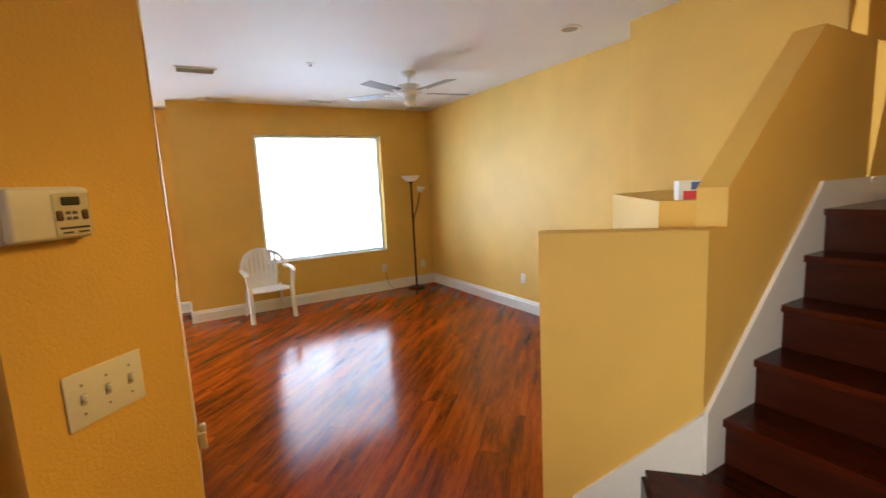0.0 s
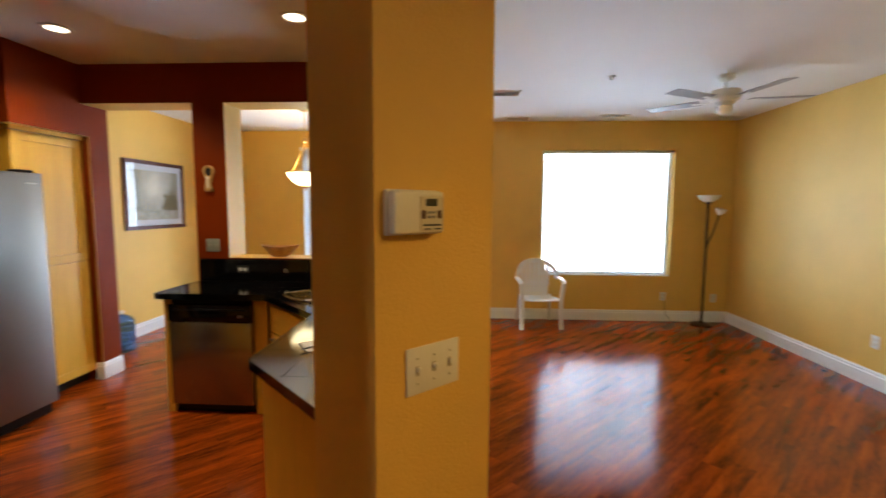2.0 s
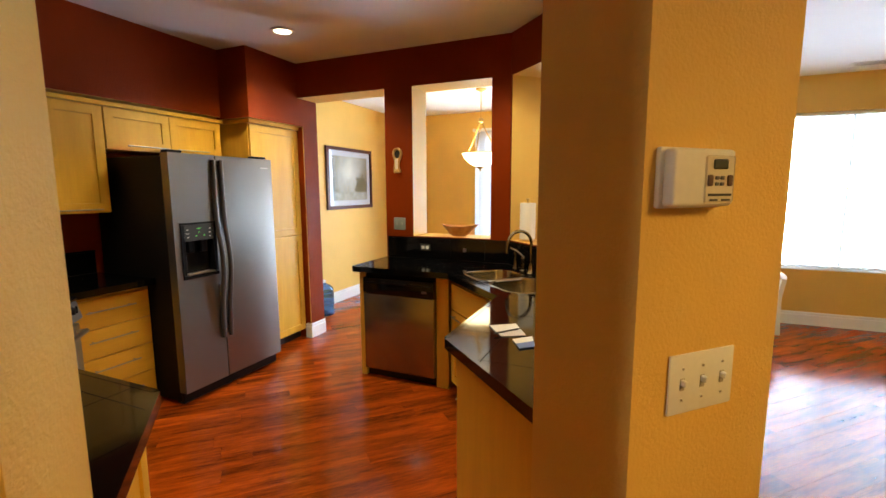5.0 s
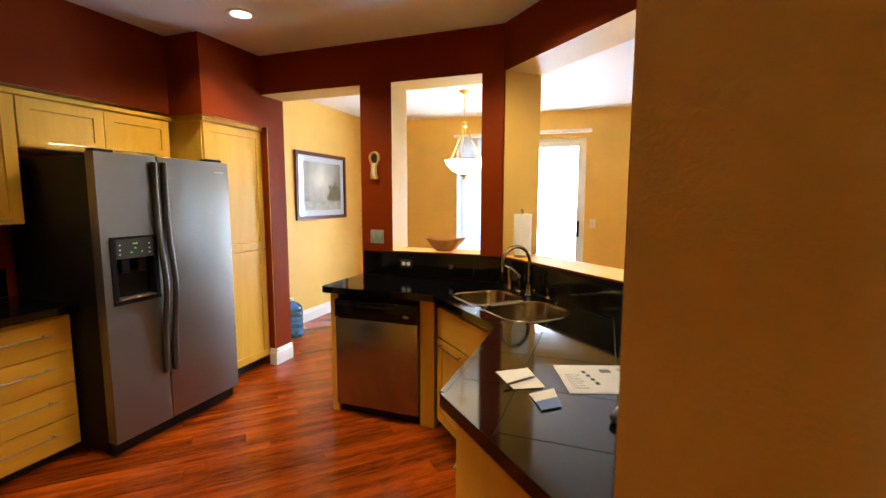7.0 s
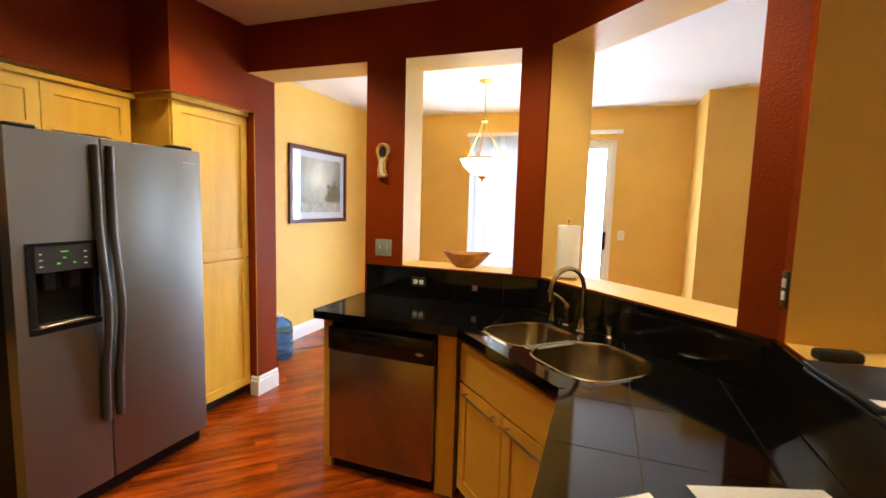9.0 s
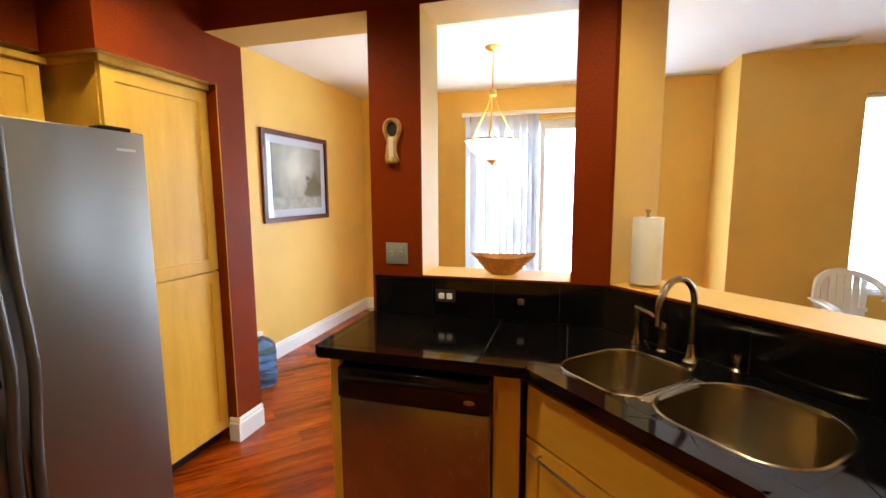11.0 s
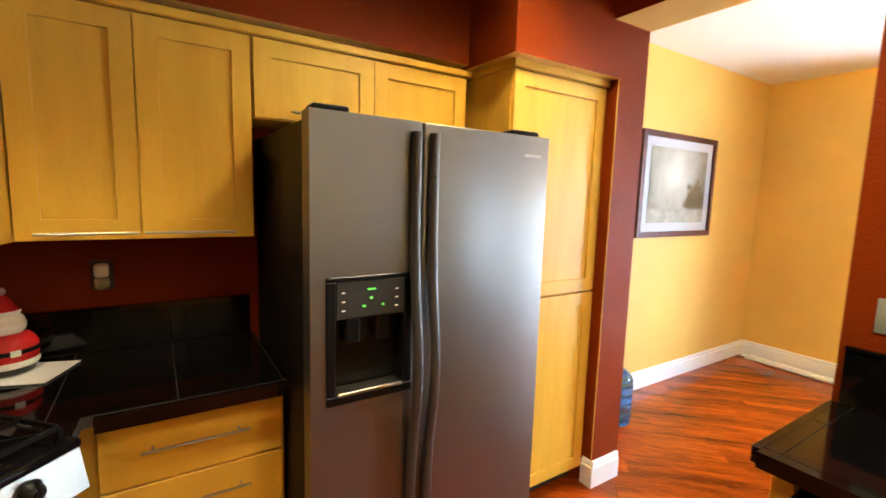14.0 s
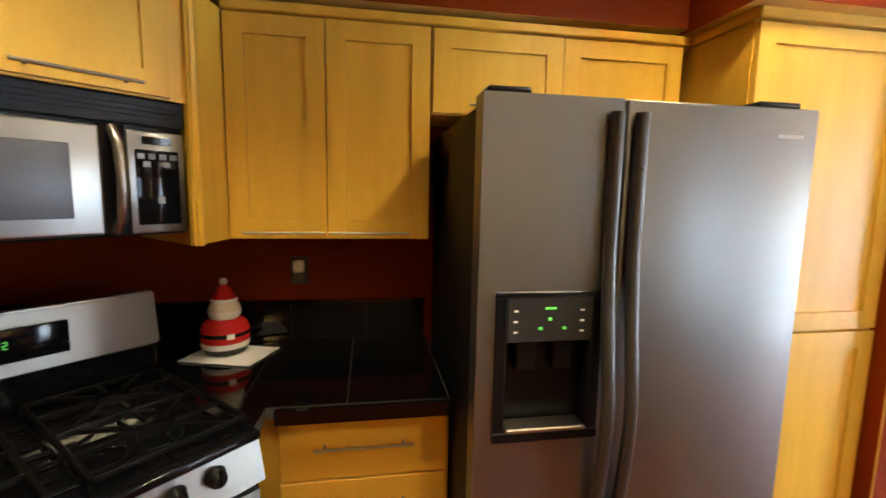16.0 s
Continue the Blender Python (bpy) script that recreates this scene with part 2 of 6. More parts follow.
PINKINK = plain("pink_ink", (0.75, 0.45, 0.42), 0.7)
LEATHER = plain("black_leather", (0.008, 0.008, 0.010), 0.52, grain=220, vary=0.3, bump=0.3, Specular_IOR_Level=0.25)
SCREEN = plain("phone_screen", (0.45, 0.55, 0.65), 0.06)
SUCC = plain("succulent_green", (0.20, 0.24, 0.07), 0.5, vary=0.25)
PALELEAF = plain("pale_leaf", (0.60, 0.60, 0.42), 0.5, vary=0.2)
CANOFF = plain("beige_lens", (0.42, 0.34, 0.22), 0.5)
FANBLADE = plain("fan_blade", (0.30, 0.29, 0.29), 0.45, vary=0.04)
MATBOARD = plain("mat_board", (0.62, 0.63, 0.66), 0.8, vary=0.02)
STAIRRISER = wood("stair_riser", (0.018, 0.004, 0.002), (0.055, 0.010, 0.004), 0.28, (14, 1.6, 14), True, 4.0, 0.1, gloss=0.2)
VENTGREY = plain("vent_shadow", (0.25, 0.25, 0.26), 0.7)
FLOORREST = slanted_floor()
PRINT = landscape()


def glowing(name, color, strength, rough=0.4):
    m = Mat(name, color, rough)
    m.b.inputs["Emission Color"].default_value = (*color, 1)
    m.b.inputs["Emission Strength"].default_value = strength
    return m.m


CANGLOW = glowing("can_lens", (1.0, 0.86, 0.62), 6.0)
BOWLGLOW = glowing("alabaster_glow", (1.0, 0.82, 0.46), 9.0)
LEDGREEN = glowing("green_display", (0.15, 0.9, 0.12), 0.28)
LEDWHITE = glowing("button_light", (0.9, 0.85, 0.75), 0.15)
_g = Mat("window_glass", (1, 1, 1), 0.0)
_g.b.inputs["Transmission Weight"].default_value = 1.0
_g.b.inputs["IOR"].default_value = 1.45
GLASS = _g.m
_g = Mat("blue_bottle", (0.10, 0.26, 0.55), 0.08)
_g.b.inputs["Transmission Weight"].default_value = 0.85
BLUEPLASTIC = _g.m
_g = Mat("clear_vase", (0.95, 0.97, 0.95), 0.03)
_g.b.inputs["Transmission Weight"].default_value = 0.9
CLEAR = _g.m

# ---- mesh helpers ----


def bx(bm, x0, x1, y0, y1, z0, z1, bevel=0.0, seg=1):
    made = bmesh.ops.create_cube(bm, size=1.0, matrix=Matrix.LocRotScale(((x0 + x1) / 2, (y0 + y1) / 2, (z0 + z1) / 2), None, (abs(x1 - x0), abs(y1 - y0), abs(z1 - z0))))
    if bevel:
        edges = {e for v in made["verts"] for e in v.link_edges}
        bmesh.ops.bevel(bm, geom=list(edges), offset=bevel, segments=seg, affect="EDGES", profile=0.5)
    return bm


def prism(bm, poly, z0, z1):
    """An upright prism over a plan polygon (counter-clockwise)."""
    a = sum(p[0] * q[1] - q[0] * p[1] for p, q in zip(poly, poly[1:] + poly[:1]))
    if a < 0:
        poly = poly[::-1]
    lo = [bm.verts.new((x, y, z0)) for x, y in poly]
    hi = [bm.verts.new((x, y, z1)) for x, y in poly]
    faces = [bm.faces.new(hi), bm.faces.new(lo[::-1])]
    n = len(poly)
    for i in range(n):
        faces.append(bm.faces.new((lo[i], lo[(i + 1) % n], hi[(i + 1) % n], hi[i])))
    return faces


def lathe(bm, profile, n=24, m=None, close=False):
    """Turns (radius, z) points about the z axis."""
    m = m or Matrix()
    rings = []
    for r, z in profile:
        if r < 1e-5:
            rings.append([bm.verts.new(m @ Vector((0, 0, z)))])
        else:
            rings.append([bm.verts.new(m @ Vector((r * math.cos(2 * math.pi * i / n), r * math.sin(2 * math.pi * i / n), z))) for i in range(n)])
    pairs = list(zip(rings, rings[1:])) + ([(rings[-1], rings[0])] if close else [])
    for a, b in pairs:
        for i in range(n):
            j = (i + 1) % n
            q = [a[i % len(a)], a[j % len(a)], b[j % len(b)], b[i % len(b)]]
            q = [v for k, v in enumerate(q) if v not in q[:k]]
            if len(q) > 2:
                bm.faces.new(q)
    return bm


def tube(bm, path, r, n=10, caps=True):
    """A round bar along a path; r is a number or a list."""
    pts = [Vector(p) for p in path]
    rs = r if isinstance(r, (list, tuple)) else [r] * len(pts)
    rings, up = [], None
    for i, p in enumerate(pts):
        d = (pts[min(i + 1, len(pts) - 1)] - pts[max(i - 1, 0)]).normalized()
        if up is None:
            up = Vector((0, 0, 1)) if abs(d.z) < 0.9 else Vector((1, 0, 0))
        side = d.cross(up).normalized()
        up = side.cross(d).normalized()
        rings.append([bm.verts.new(p + rs[i] * (math.cos(2 * math.pi * k / n) * side + math.sin(2 * math.pi * k / n) * up)) for k in range(n)])
    for a, b in zip(rings, rings[1:]):
        for k in range(n):
            bm.faces.new((a[k], a[(k + 1) % n], b[(k + 1) % n], b[k]))
    if caps:
        bm.faces.new(rings[0][::-1])
        bm.faces.new(rings[-1])
    return bm


def band(bm, path, w, t, across=(0, 0, 1)):
    """A flat bar of width w (along across) and thickness t along a path."""
    pts, acr = [Vector(p) for p in path], Vector(across)
    rings = []
    for i, p in enumerate(pts):
        d = (pts[min(i + 1, len(pts) - 1)] - pts[max(i - 1, 0)]).normalized()
        s = d.cross(acr).normalized()
        a = s.cross(d).normalized()
        rings.append([bm.verts.new(p + s * sx * t / 2 + a * sa * w / 2) for sx, sa in ((-1, -1), (1, -1), (1, 1), (-1, 1))])
    for a, b in zip(rings, rings[1:]):
        for k in range(4):
            bm.faces.new((a[k], a[(k + 1) % 4], b[(k + 1) % 4], b[k]))
    bm.faces.new(rings[0][::-1])
    bm.faces.new(rings[-1])
    return bm


def finish(bm, name, mats, smooth=False):
    bmesh.ops.recalc_face_normals(bm, faces=bm.faces)
    me = bpy.data.meshes.new(name)
    bm.to_mesh(me)
    bm.free()
    for m in mats if isinstance(mats, (list, tuple)) else [mats]:
        me.materials.append(m)
    if smooth:
        me.polygons.foreach_set("use_smooth", [True] * len(me.polygons))
        me.set_sharp_from_angle(angle=radians(38))
    return me


def part(name, bm, material, parent=None, label="", smooth=False):
    ob = new(name, finish(bm, name, material, smooth))
    ob.parent = parent
    return tagged(ob, label) if label else ob


def thing(name, label, category, m, group=""):
    ob = new(name)
    ob.empty_display_size = 0.1
    ob.matrix_basis = m
    return tagged(ob, label, category, group)


def structure(name, bm, mats, label="", smooth=False):
    return tagged(part(name, bm, mats, None, label, smooth), kind="structure")


def box(name, dims, material, parent=None, bevel=0.0, seg=1, label=""):
    return part(name, bx(bmesh.new(), *dims, bevel, seg), material, parent, label, bevel > 0 and seg > 1)


R2 = math.sqrt(0.5)
XW, YS = -2.075, 0.91       # kitchen west and south walls
YN, YO = 4.22, 4.50         # kitchen north wall, its two faces
XE, YL, YD, XJ = 5.36, 6.76, 7.45, 1.90   # living-room east and north walls, dining north wall, the jog between
TOP = 2.39                  # head of the openings
LEDGE = 1.112
KIT = [(-1.46, YN), (0.674, YN), (1.56, 3.334), (1.56, 1.875)]        # kitchen side of the bar wall
OUT = [(-1.46, YO), (0.798, YO), (1.845, 3.473), (1.845, 1.791)]        # its outer side
COLUMN = [(1.612, 1.502), (1.873, 1.763), (1.661, 1.975), (1.400, 1.715)]


def painted(name, prisms, reds, label=""):
    """Wall of several prisms; faces whose normal follows a direction in reds take the second paint."""
    bm = bmesh.new()
    for poly, z0, z1, *own in prisms:
        for f in prism(bm, poly, z0, z1):
            f.normal_update()
            if any(f.normal.dot(Vector((*d, 0))) > 0.97 for d in reds) and not (own and f.normal.y < -0.97):
                f.material_index = 1
    return structure(name, bm, [YELLOW, RED], label)


# ---- walls, ceiling ----
SW, W_, S_ = (-R2, -R2), (-1, 0), (0, -1)


def across(d, n):
    """The outer point straight behind a kitchen-side point."""
    return (d[0] + n[0] * 0.30, d[1] + n[1] * 0.30)


ja, jb = (0.690, 4.204), (1.467, 3.427)         # jambs of the slanted opening
jc = (1.56, 3.275)                              # north jamb of the side opening
painted("wall_kitchen_north", [
    ([(XW, YN + 0.07), (-1.427, YN + 0.07), (-1.427, YO), (XW, YO)], 0, CE),
    ([(-0.46, YN), (-0.19, YN), (-0.19, YO), (-0.46, YO)], 0, CE),
    ([(0.52, YN), KIT[1], ja, across(ja, (R2, R2)), OUT[1], (0.52, YO)], LEDGE, CE),
    ([jb, KIT[2], jc, (1.845, 3.275), OUT[2], across(jb, (R2, R2))], LEDGE, CE, 1),
    ([(-1.42, YN), (-0.46, YN), (-0.46, YO), (-1.42, YO)], TOP, CE),
    ([(-0.19, YN), (0.52, YN), (0.52, YO), (-0.19, YO)], TOP, CE),
    ([ja, jb, across(jb, (R2, R2)), across(ja, (R2, R2))], TOP, CE),
    ([jc, (1.56, 1.875), (1.661, 1.975), (1.845, 1.791), (1.845, 3.275)], TOP, CE),
    ([(-0.19, YN), KIT[1], KIT[2], KIT[3], (1.661, 1.975), (1.845, 1.791), OUT[2], OUT[1], (-0.19, YO)], 0, LEDGE),
], [SW, W_, S_], "thick oxblood kitchen wall with open pass-throughs and yellow jambs")
painted("wall_stub_east_face", [([(-1.427, 4.285), (-1.42, 4.285), (-1.42, YO - 0.002), (-1.427, YO - 0.002)], 0, CE - 0.002)], [(1, 0)])
painted("column", [(COLUMN, 0, CE)], [])
painted("wall_entry_slant", [([(1.02, 0.91), (0.87, 1.06), (-0.2, -0.01), (-0.05, -0.16)], 0, CE)], [])
painted("wall_kitchen_south", [([(XW - 0.15, YS - 0.12), (0.70, YS - 0.12), (0.72, YS), (XW - 0.15, YS)], 0, CE)], [(0, 1)])
painted("wall_west", [([(XW - 0.15, YS), (XW, YS), (XW, YN + 0.07), (XW - 0.15, YN + 0.07)], 0, CE)], [(1, 0)])
painted("wall_dining_west", [([(XW - 0.15, YN + 0.07), (XW, YN + 0.07), (XW, YD), (XW - 0.15, YD)], 0, CE)], [])
SX0, SX1, SZ = -0.71, 1.095, 2.345      # sliding door opening
painted("wall_dining_north", [
    ([(XW - 0.15, YD), (SX0, YD), (SX0, YD + 0.16), (XW - 0.15, YD + 0.16)], 0, CE),
    ([(SX1, YD), (XJ + 0.16, YD), (XJ + 0.16, YD + 0.16), (SX1, YD + 0.16)], 0, CE),
    ([(SX0, YD), (SX1, YD), (SX1, YD + 0.16), (SX0, YD + 0.16)], SZ, CE)], [])
painted("wall_jog", [([(XJ, YL + 0.16), (XJ + 0.16, YL + 0.16), (XJ + 0.16, YD), (XJ, YD)], 0, CE)], [])
WX0, WX1, WZ0, WZ1 = 2.826, 4.568, 0.62, 2.32   # living-room window
painted("wall_living_north", [
    ([(XJ, YL), (WX0, YL), (WX0, YL + 0.16), (XJ, YL + 0.16)], 0, CE),
    ([(WX1, YL), (XE + 0.15, YL), (XE + 0.15, YL + 0.16), (WX1, YL + 0.16)], 0, CE),
    ([(WX0, YL), (WX1, YL), (WX1, YL + 0.16), (WX0, YL + 0.16)], 0, WZ0),
    ([(WX0, YL), (WX1, YL), (WX1, YL + 0.16), (WX0, YL + 0.16)], WZ1, CE)], [])
painted("wall_living_east", [([(XE, 2.80), (XE + 0.15, 2.80), (XE + 0.15, YL), (XE, YL)], 0, CE)], [])
painted("wall_stair_back", [([(4.97, 1.503), (XE + 0.15, 1.503), (XE + 0.15, 2.80), (4.97, 2.80)], 0, 5.2)], [])
painted("wall_landing_east", [
    ([(XE + 0.15, -1.55), (XE + 0.30, -1.55), (XE + 0.30, -0.65), (XE + 0.15, -0.65)], 0, 5.2),
    ([(XE + 0.15, 0.65), (XE + 0.30, 0.65), (XE + 0.30, 2.80), (XE + 0.15, 2.80)], 0, 5.2),
    ([(XE + 0.15, -0.65), (XE + 0.30, -0.65), (XE + 0.30, 0.65), (XE + 0.15, 0.65)], 0, 3.0),
    ([(XE + 0.15, -0.65), (XE + 0.30, -0.65), (XE + 0.30, 0.65), (XE + 0.15, 0.65)], 4.2, 5.2)], [])
painted("wall_entry_south", [([(-0.45, -1.55), (XE + 0.15, -1.55), (XE + 0.15, -1.40), (-0.45, -1.40)], 0, 5.2)], [])
painted("wall_entry_west", [
    ([(-0.45, -1.40), (-0.30, -1.40), (-0.30, -0.85), (-0.45, -0.85)], 0, CE),
    ([(-0.45, -0.35), (-0.30, -0.35), (-0.30, YS - 0.122), (-0.45, YS - 0.122)], 0, CE),
    ([(-0.45, -0.85), (-0.30, -0.85), (-0.30, -0.35), (-0.45, -0.35)], 0, 0.9),
    ([(-0.45, -0.85), (-0.30, -0.85), (-0.30, -0.35), (-0.45, -0.35)], 2.1, CE)], [])
painted("wall_well_upper", [
    ([(3.30, -1.40), (3.45, -1.40), (3.45, 1.503), (3.30, 1.503)], CE + 0.25, 5.2),
    ([(3.45, 1.383), (4.97, 1.383), (4.97, 1.503), (3.45, 1.503)], CE + 0.25, 5.2)], [])
bm = bmesh.new()
prism(bm, [(XW - 0.15, YS - 0.12), (0.74, YS - 0.12), (0.94, 0.98), (1.51, 1.61), (1.71, 1.80), (1.71, 3.40), (0.736, 4.37), (XW - 0.15, 4.37)], CE, CE + 0.25)
prism(bm, [(XW - 0.15, 4.372), (0.738, 4.372), (1.712, 3.40), (1.712, 1.80), (1.512, 1.61), (0.942, 0.98), (0.742, YS - 0.122), (-0.45, YS - 0.122), (-0.45, -1.55), (3.45, -1.55), (3.45, 1.503), (XE + 0.15, 1.503), (XE + 0.15, YL + 0.16), (XJ + 0.16, YL + 0.16), (XJ + 0.16, YD + 0.16), (XW - 0.15, YD + 0.16)], CL, CE + 0.25)
prism(bm, [(3.30, -1.55), (XE + 0.30, -1.55), (XE + 0.30, 2.80), (3.30, 2.80)], 5.2, 5.3)
structure("ceiling", bm, CEIL, "white textured plaster ceiling")
# soffits over the kitchen cabinets
painted("soffit", [
    ([(XW, YS), (-1.745, YS), (-1.745, 3.617), (XW, 3.617)], 2.145, CE),
    ([(XW, 3.617), (-1.42, 3.617), (-1.42, 4.285), (XW, 4.285)], 2.130, CE),
    ([(XW + 0.001, YS), (-1.745, YS), (-0.9, YS), (-1.745, 2.02)], 2.145, CE - 0.002)], [(1, 0), (0, -1), (0, 1), (R2, R2), (0.6, 0.8), (0.8, 0.6)])
bm = bmesh.new()
bx(bm, XW - 0.2, XE + 0.3, -1.6, YD + 0.2, -0.14, -0.016)
structure("floor", bm, GAP, "dark cherry laminate plank floor laid on the slant")


def baseboard(name, pts, h=0.148, t=0.016):
    """Moulded white board along a plan line; the room lies to the right of the line."""
    for (x0, y0), (x1, y1) in zip(pts, pts[1:]):
        d = Vector((x1 - x0, y1 - y0, 0))
        n = Vector((d.y, -d.x, 0)).normalized()
        prof = [(0, 0), (t, 0), (t, h * 0.74), (t * 0.55, h * 0.82), (t * 0.75, h * 0.88), (t * 0.3, h), (0, h)]
        bm = bmesh.new()
        a = [bm.verts.new(Vector((x0, y0, z)) + n * o) for o, z in prof]
        b = [bm.verts.new(Vector((x1, y1, z)) + n * o) for o, z in prof]
        for i in range(len(prof)):
            j = (i + 1) % len(prof)
            bm.faces.new((a[i], a[j], b[j], b[i]))
        bm.faces.new(a[::-1])
        bm.faces.new(b)
        structure(name, bm, TRIM, "white moulded baseboard")


T = 0.016
baseboard("baseboard", [(XW, YO), (XW, YD)])
baseboard("baseboard", [(XW + T, YD), (SX0 - 0.06, YD)])
baseboard("baseboard", [(SX1 + 0.06, YD), (XJ - T, YD)])
baseboard("baseboard", [(XJ, YD), (XJ, YL - T)])
baseboard("baseboard", [(XJ, YL), (XE, YL)])
baseboard("baseboard", [(XE, YL - T), (XE, 2.80)])
baseboard("baseboard", [(-1.48, YN + 0.068), (-1.404, YN + 0.068)])
baseboard("baseboard", [(-1.42, YN + 0.068), (-1.42, YO)])

# ---- openings ----


def window_unit():
    """Two-light window set in the reveal, with a thin sill and lowered mini blinds."""
    w = thing("window_1", "large white-framed window with sheer mini blinds in daylight", "window", pose(0, 0, 0))
    tagged(w, kind="structure")
    y0, y1 = YL + 0.09, YL + 0.135
    bm = bmesh.new()
    for a in ((WX0, WX1, y0, y1, WZ0, WZ0 + 0.045), (WX0, WX1, y0, y1, WZ1 - 0.045, WZ1), (WX0, WX0 + 0.045, y0, y1, WZ0 + 0.045, WZ1 - 0.045), (WX1 - 0.045, WX1, y0, y1, WZ0 + 0.045, WZ1 - 0.045), (3.68, 3.70, y0, y1, WZ0 + 0.045, WZ1 - 0.045)):
        bx(bm, *a, 0.003)
    part("window_frame", bm, TRIM, w)
    for x0, x1 in ((WX0 + 0.045, 3.68), (3.70, WX1 - 0.045)):
        p = box("pane", (x0, x1, y0 + 0.018, y0 + 0.023, WZ0 + 0.045, WZ1 - 0.045), GLASS, w)
        p.visible_shadow = False
    box("window_sill", (WX0, WX1, YL + 0.004, YL + 0.09, WZ0, WZ0 + 0.012), TRIM, w, 0.003)
    box("headrail", (WX0 + 0.01, WX1 - 0.01, YL + 0.045, YL + 0.075, WZ1 - 0.03, WZ1 - 0.002), WHITEPL, w, 0.003)
    mesh = finish(bx(bmesh.new(), WX0 + 0.015, WX1 - 0.015, -0.0125, 0.0125, -0.0006, 0.0006), "blind_slat", WHITEPL)
    n = 62
    for i in range(n):
        s = new("slat", mesh)
        s.parent = w
        s.matrix_basis = pose(0, YL + 0.06, WZ0 + 0.03 + (WZ1 - WZ0 - 0.07) * i / (n - 1), -4)


SLATM = Mat("sheer_slat", (0.84, 0.84, 0.84), 0.5)
_tr = SLATM.node("ShaderNodeBsdfTranslucent", Color=(0.50, 0.51, 0.54, 1))
_mx = SLATM.node("ShaderNodeMixShader", Fac=0.45)
SLATM.link(SLATM.b.outputs[0], _mx.inputs[1])
SLATM.link(_tr.outputs[0], _mx.inputs[2])
SLATM.link(_mx.outputs[0], SLATM.t.nodes["Material Output"].inputs["Surface"])
SLAT = SLATM.m
window_unit()


def slider_unit():
    s = thing("door_1", "white sliding patio door with vertical blinds drawn partly open", "sliding door", pose(0, 0, 0))
    tagged(s, kind="structure")
    ya, yb = YD + 0.06, YD + 0.12
    bm = bmesh.new()
    for a in ((SX0, SX0 + 0.05, ya, yb, 0, SZ), (SX1 - 0.05, SX1, ya, yb, 0, SZ), (SX0 + 0.05, SX1 - 0.05, ya, yb, SZ - 0.05, SZ), (SX0 + 0.05, SX1 - 0.05, ya, yb, 0, 0.05)):
        bx(bm, *a, 0.004)
    part("frame", bm, TRIM, s)
    for x0, x1, y in ((SX0 + 0.05, 0.20, ya + 0.004), (0.14, SX1 - 0.05, ya + 0.032)):
        bm = bmesh.new()
        for a in ((x0, x0 + 0.06, y, y + 0.024, 0.05, SZ - 0.05), (x1 - 0.06, x1, y, y + 0.024, 0.05, SZ - 0.05), (x0 + 0.06, x1 - 0.06, y, y + 0.024, 0.05, 0.13), (x0 + 0.06, x1 - 0.06, y, y + 0.024, SZ - 0.11, SZ - 0.05)):
            bx(bm, *a, 0.003)
        leaf = part("sash", bm, TRIM, s)
        p = box("pane", (x0 + 0.06, x1 - 0.06, y + 0.010, y + 0.015, 0.13, SZ - 0.11), GLASS, leaf)
        p.visible_shadow = False
    bm = bmesh.new()
    bx(bm, SX1 - 0.105, SX1 - 0.065, ya - 0.03, ya + 0.03, 1.0, 1.22, 0.008, 2)
    part("door_handle", bm, BLACK, s)
    bm = bmesh.new()
    bx(bm, SX0 - 0.05, SX1 + 0.06, YD - 0.055, YD - 0.004, 2.40, 2.445, 0.006, 2)
    part("blind_rail", bm, WHITEPL, s)
    mesh = finish(bx(bmesh.new(), -0.044, 0.044, -0.0008, 0.0008, 0.03, 2.399), "vertical_slat", SLAT)
    x = SX0 - 0.03
    for gap, turn in [(0.05, 62), (0.075, 40), (0.080, 48), (0.082, 30), (0.085, 55), (0.084, 38), (0.085, 44), (0.083, 28), (0.080, 50), (0.078, 34), (0.05, 58), (0.03, 74)]:
        x += gap
        v = new("vertical_slat", mesh)
        v.parent = s
        v.matrix_basis = pose(x, YD - 0.03, 0, 0, 0, turn)


slider_unit()
# unseen window, added to carry the entry fill lamp
entry = thing("window_2_unseen", "small white-framed entry window, added out of view", "window", pose(0, 0, 0))
tagged(entry, kind="structure")
bm = bmesh.new()
for a in ((-0.85, -0.35, 0.9, 0.95), (-0.85, -0.35, 2.05, 2.1), (-0.85, -0.80, 0.95, 2.05), (-0.40, -0.35, 0.95, 2.05)):
    bx(bm, -0.40, -0.35, *a, 0.003)
part("window_frame", bm, TRIM, entry)
# window out of view, added as the opening for the warm landing lamp
upper = thing("window_3_unseen", "white-framed window added out of view high over the landing", "window", pose(0, 0, 0))
tagged(upper, kind="structure")
bm = bmesh.new()
for a in ((-0.65, 0.65, 3.0, 3.05), (-0.65, 0.65, 4.15, 4.2), (-0.65, -0.60, 3.05, 4.15), (0.60, 0.65, 3.05, 4.15)):
    bx(bm, XE + 0.20, XE + 0.25, *a, 0.003)
part("window_frame", bm, TRIM, upper)
# outside: paving, and a board whose glow stands in for sunlit building and sky
_m = Mat("glowing_distance", (0.9, 0.9, 0.9), 0.9)
_v = _m.vec("Object")
_sep = _m.node("ShaderNodeSeparateXYZ")
_m.link(_v, _sep.inputs[0])
_n = _m.noise(_v, 0.8, 4)


def _edge(axis, a, c):
    r = _m.node("ShaderNodeMapRange")
    r.inputs["From Min"].default_value, r.inputs["From Max"].default_value = a, c
    _m.link(_sep.outputs[axis], r.inputs["Value"])
    return r.outputs[0]


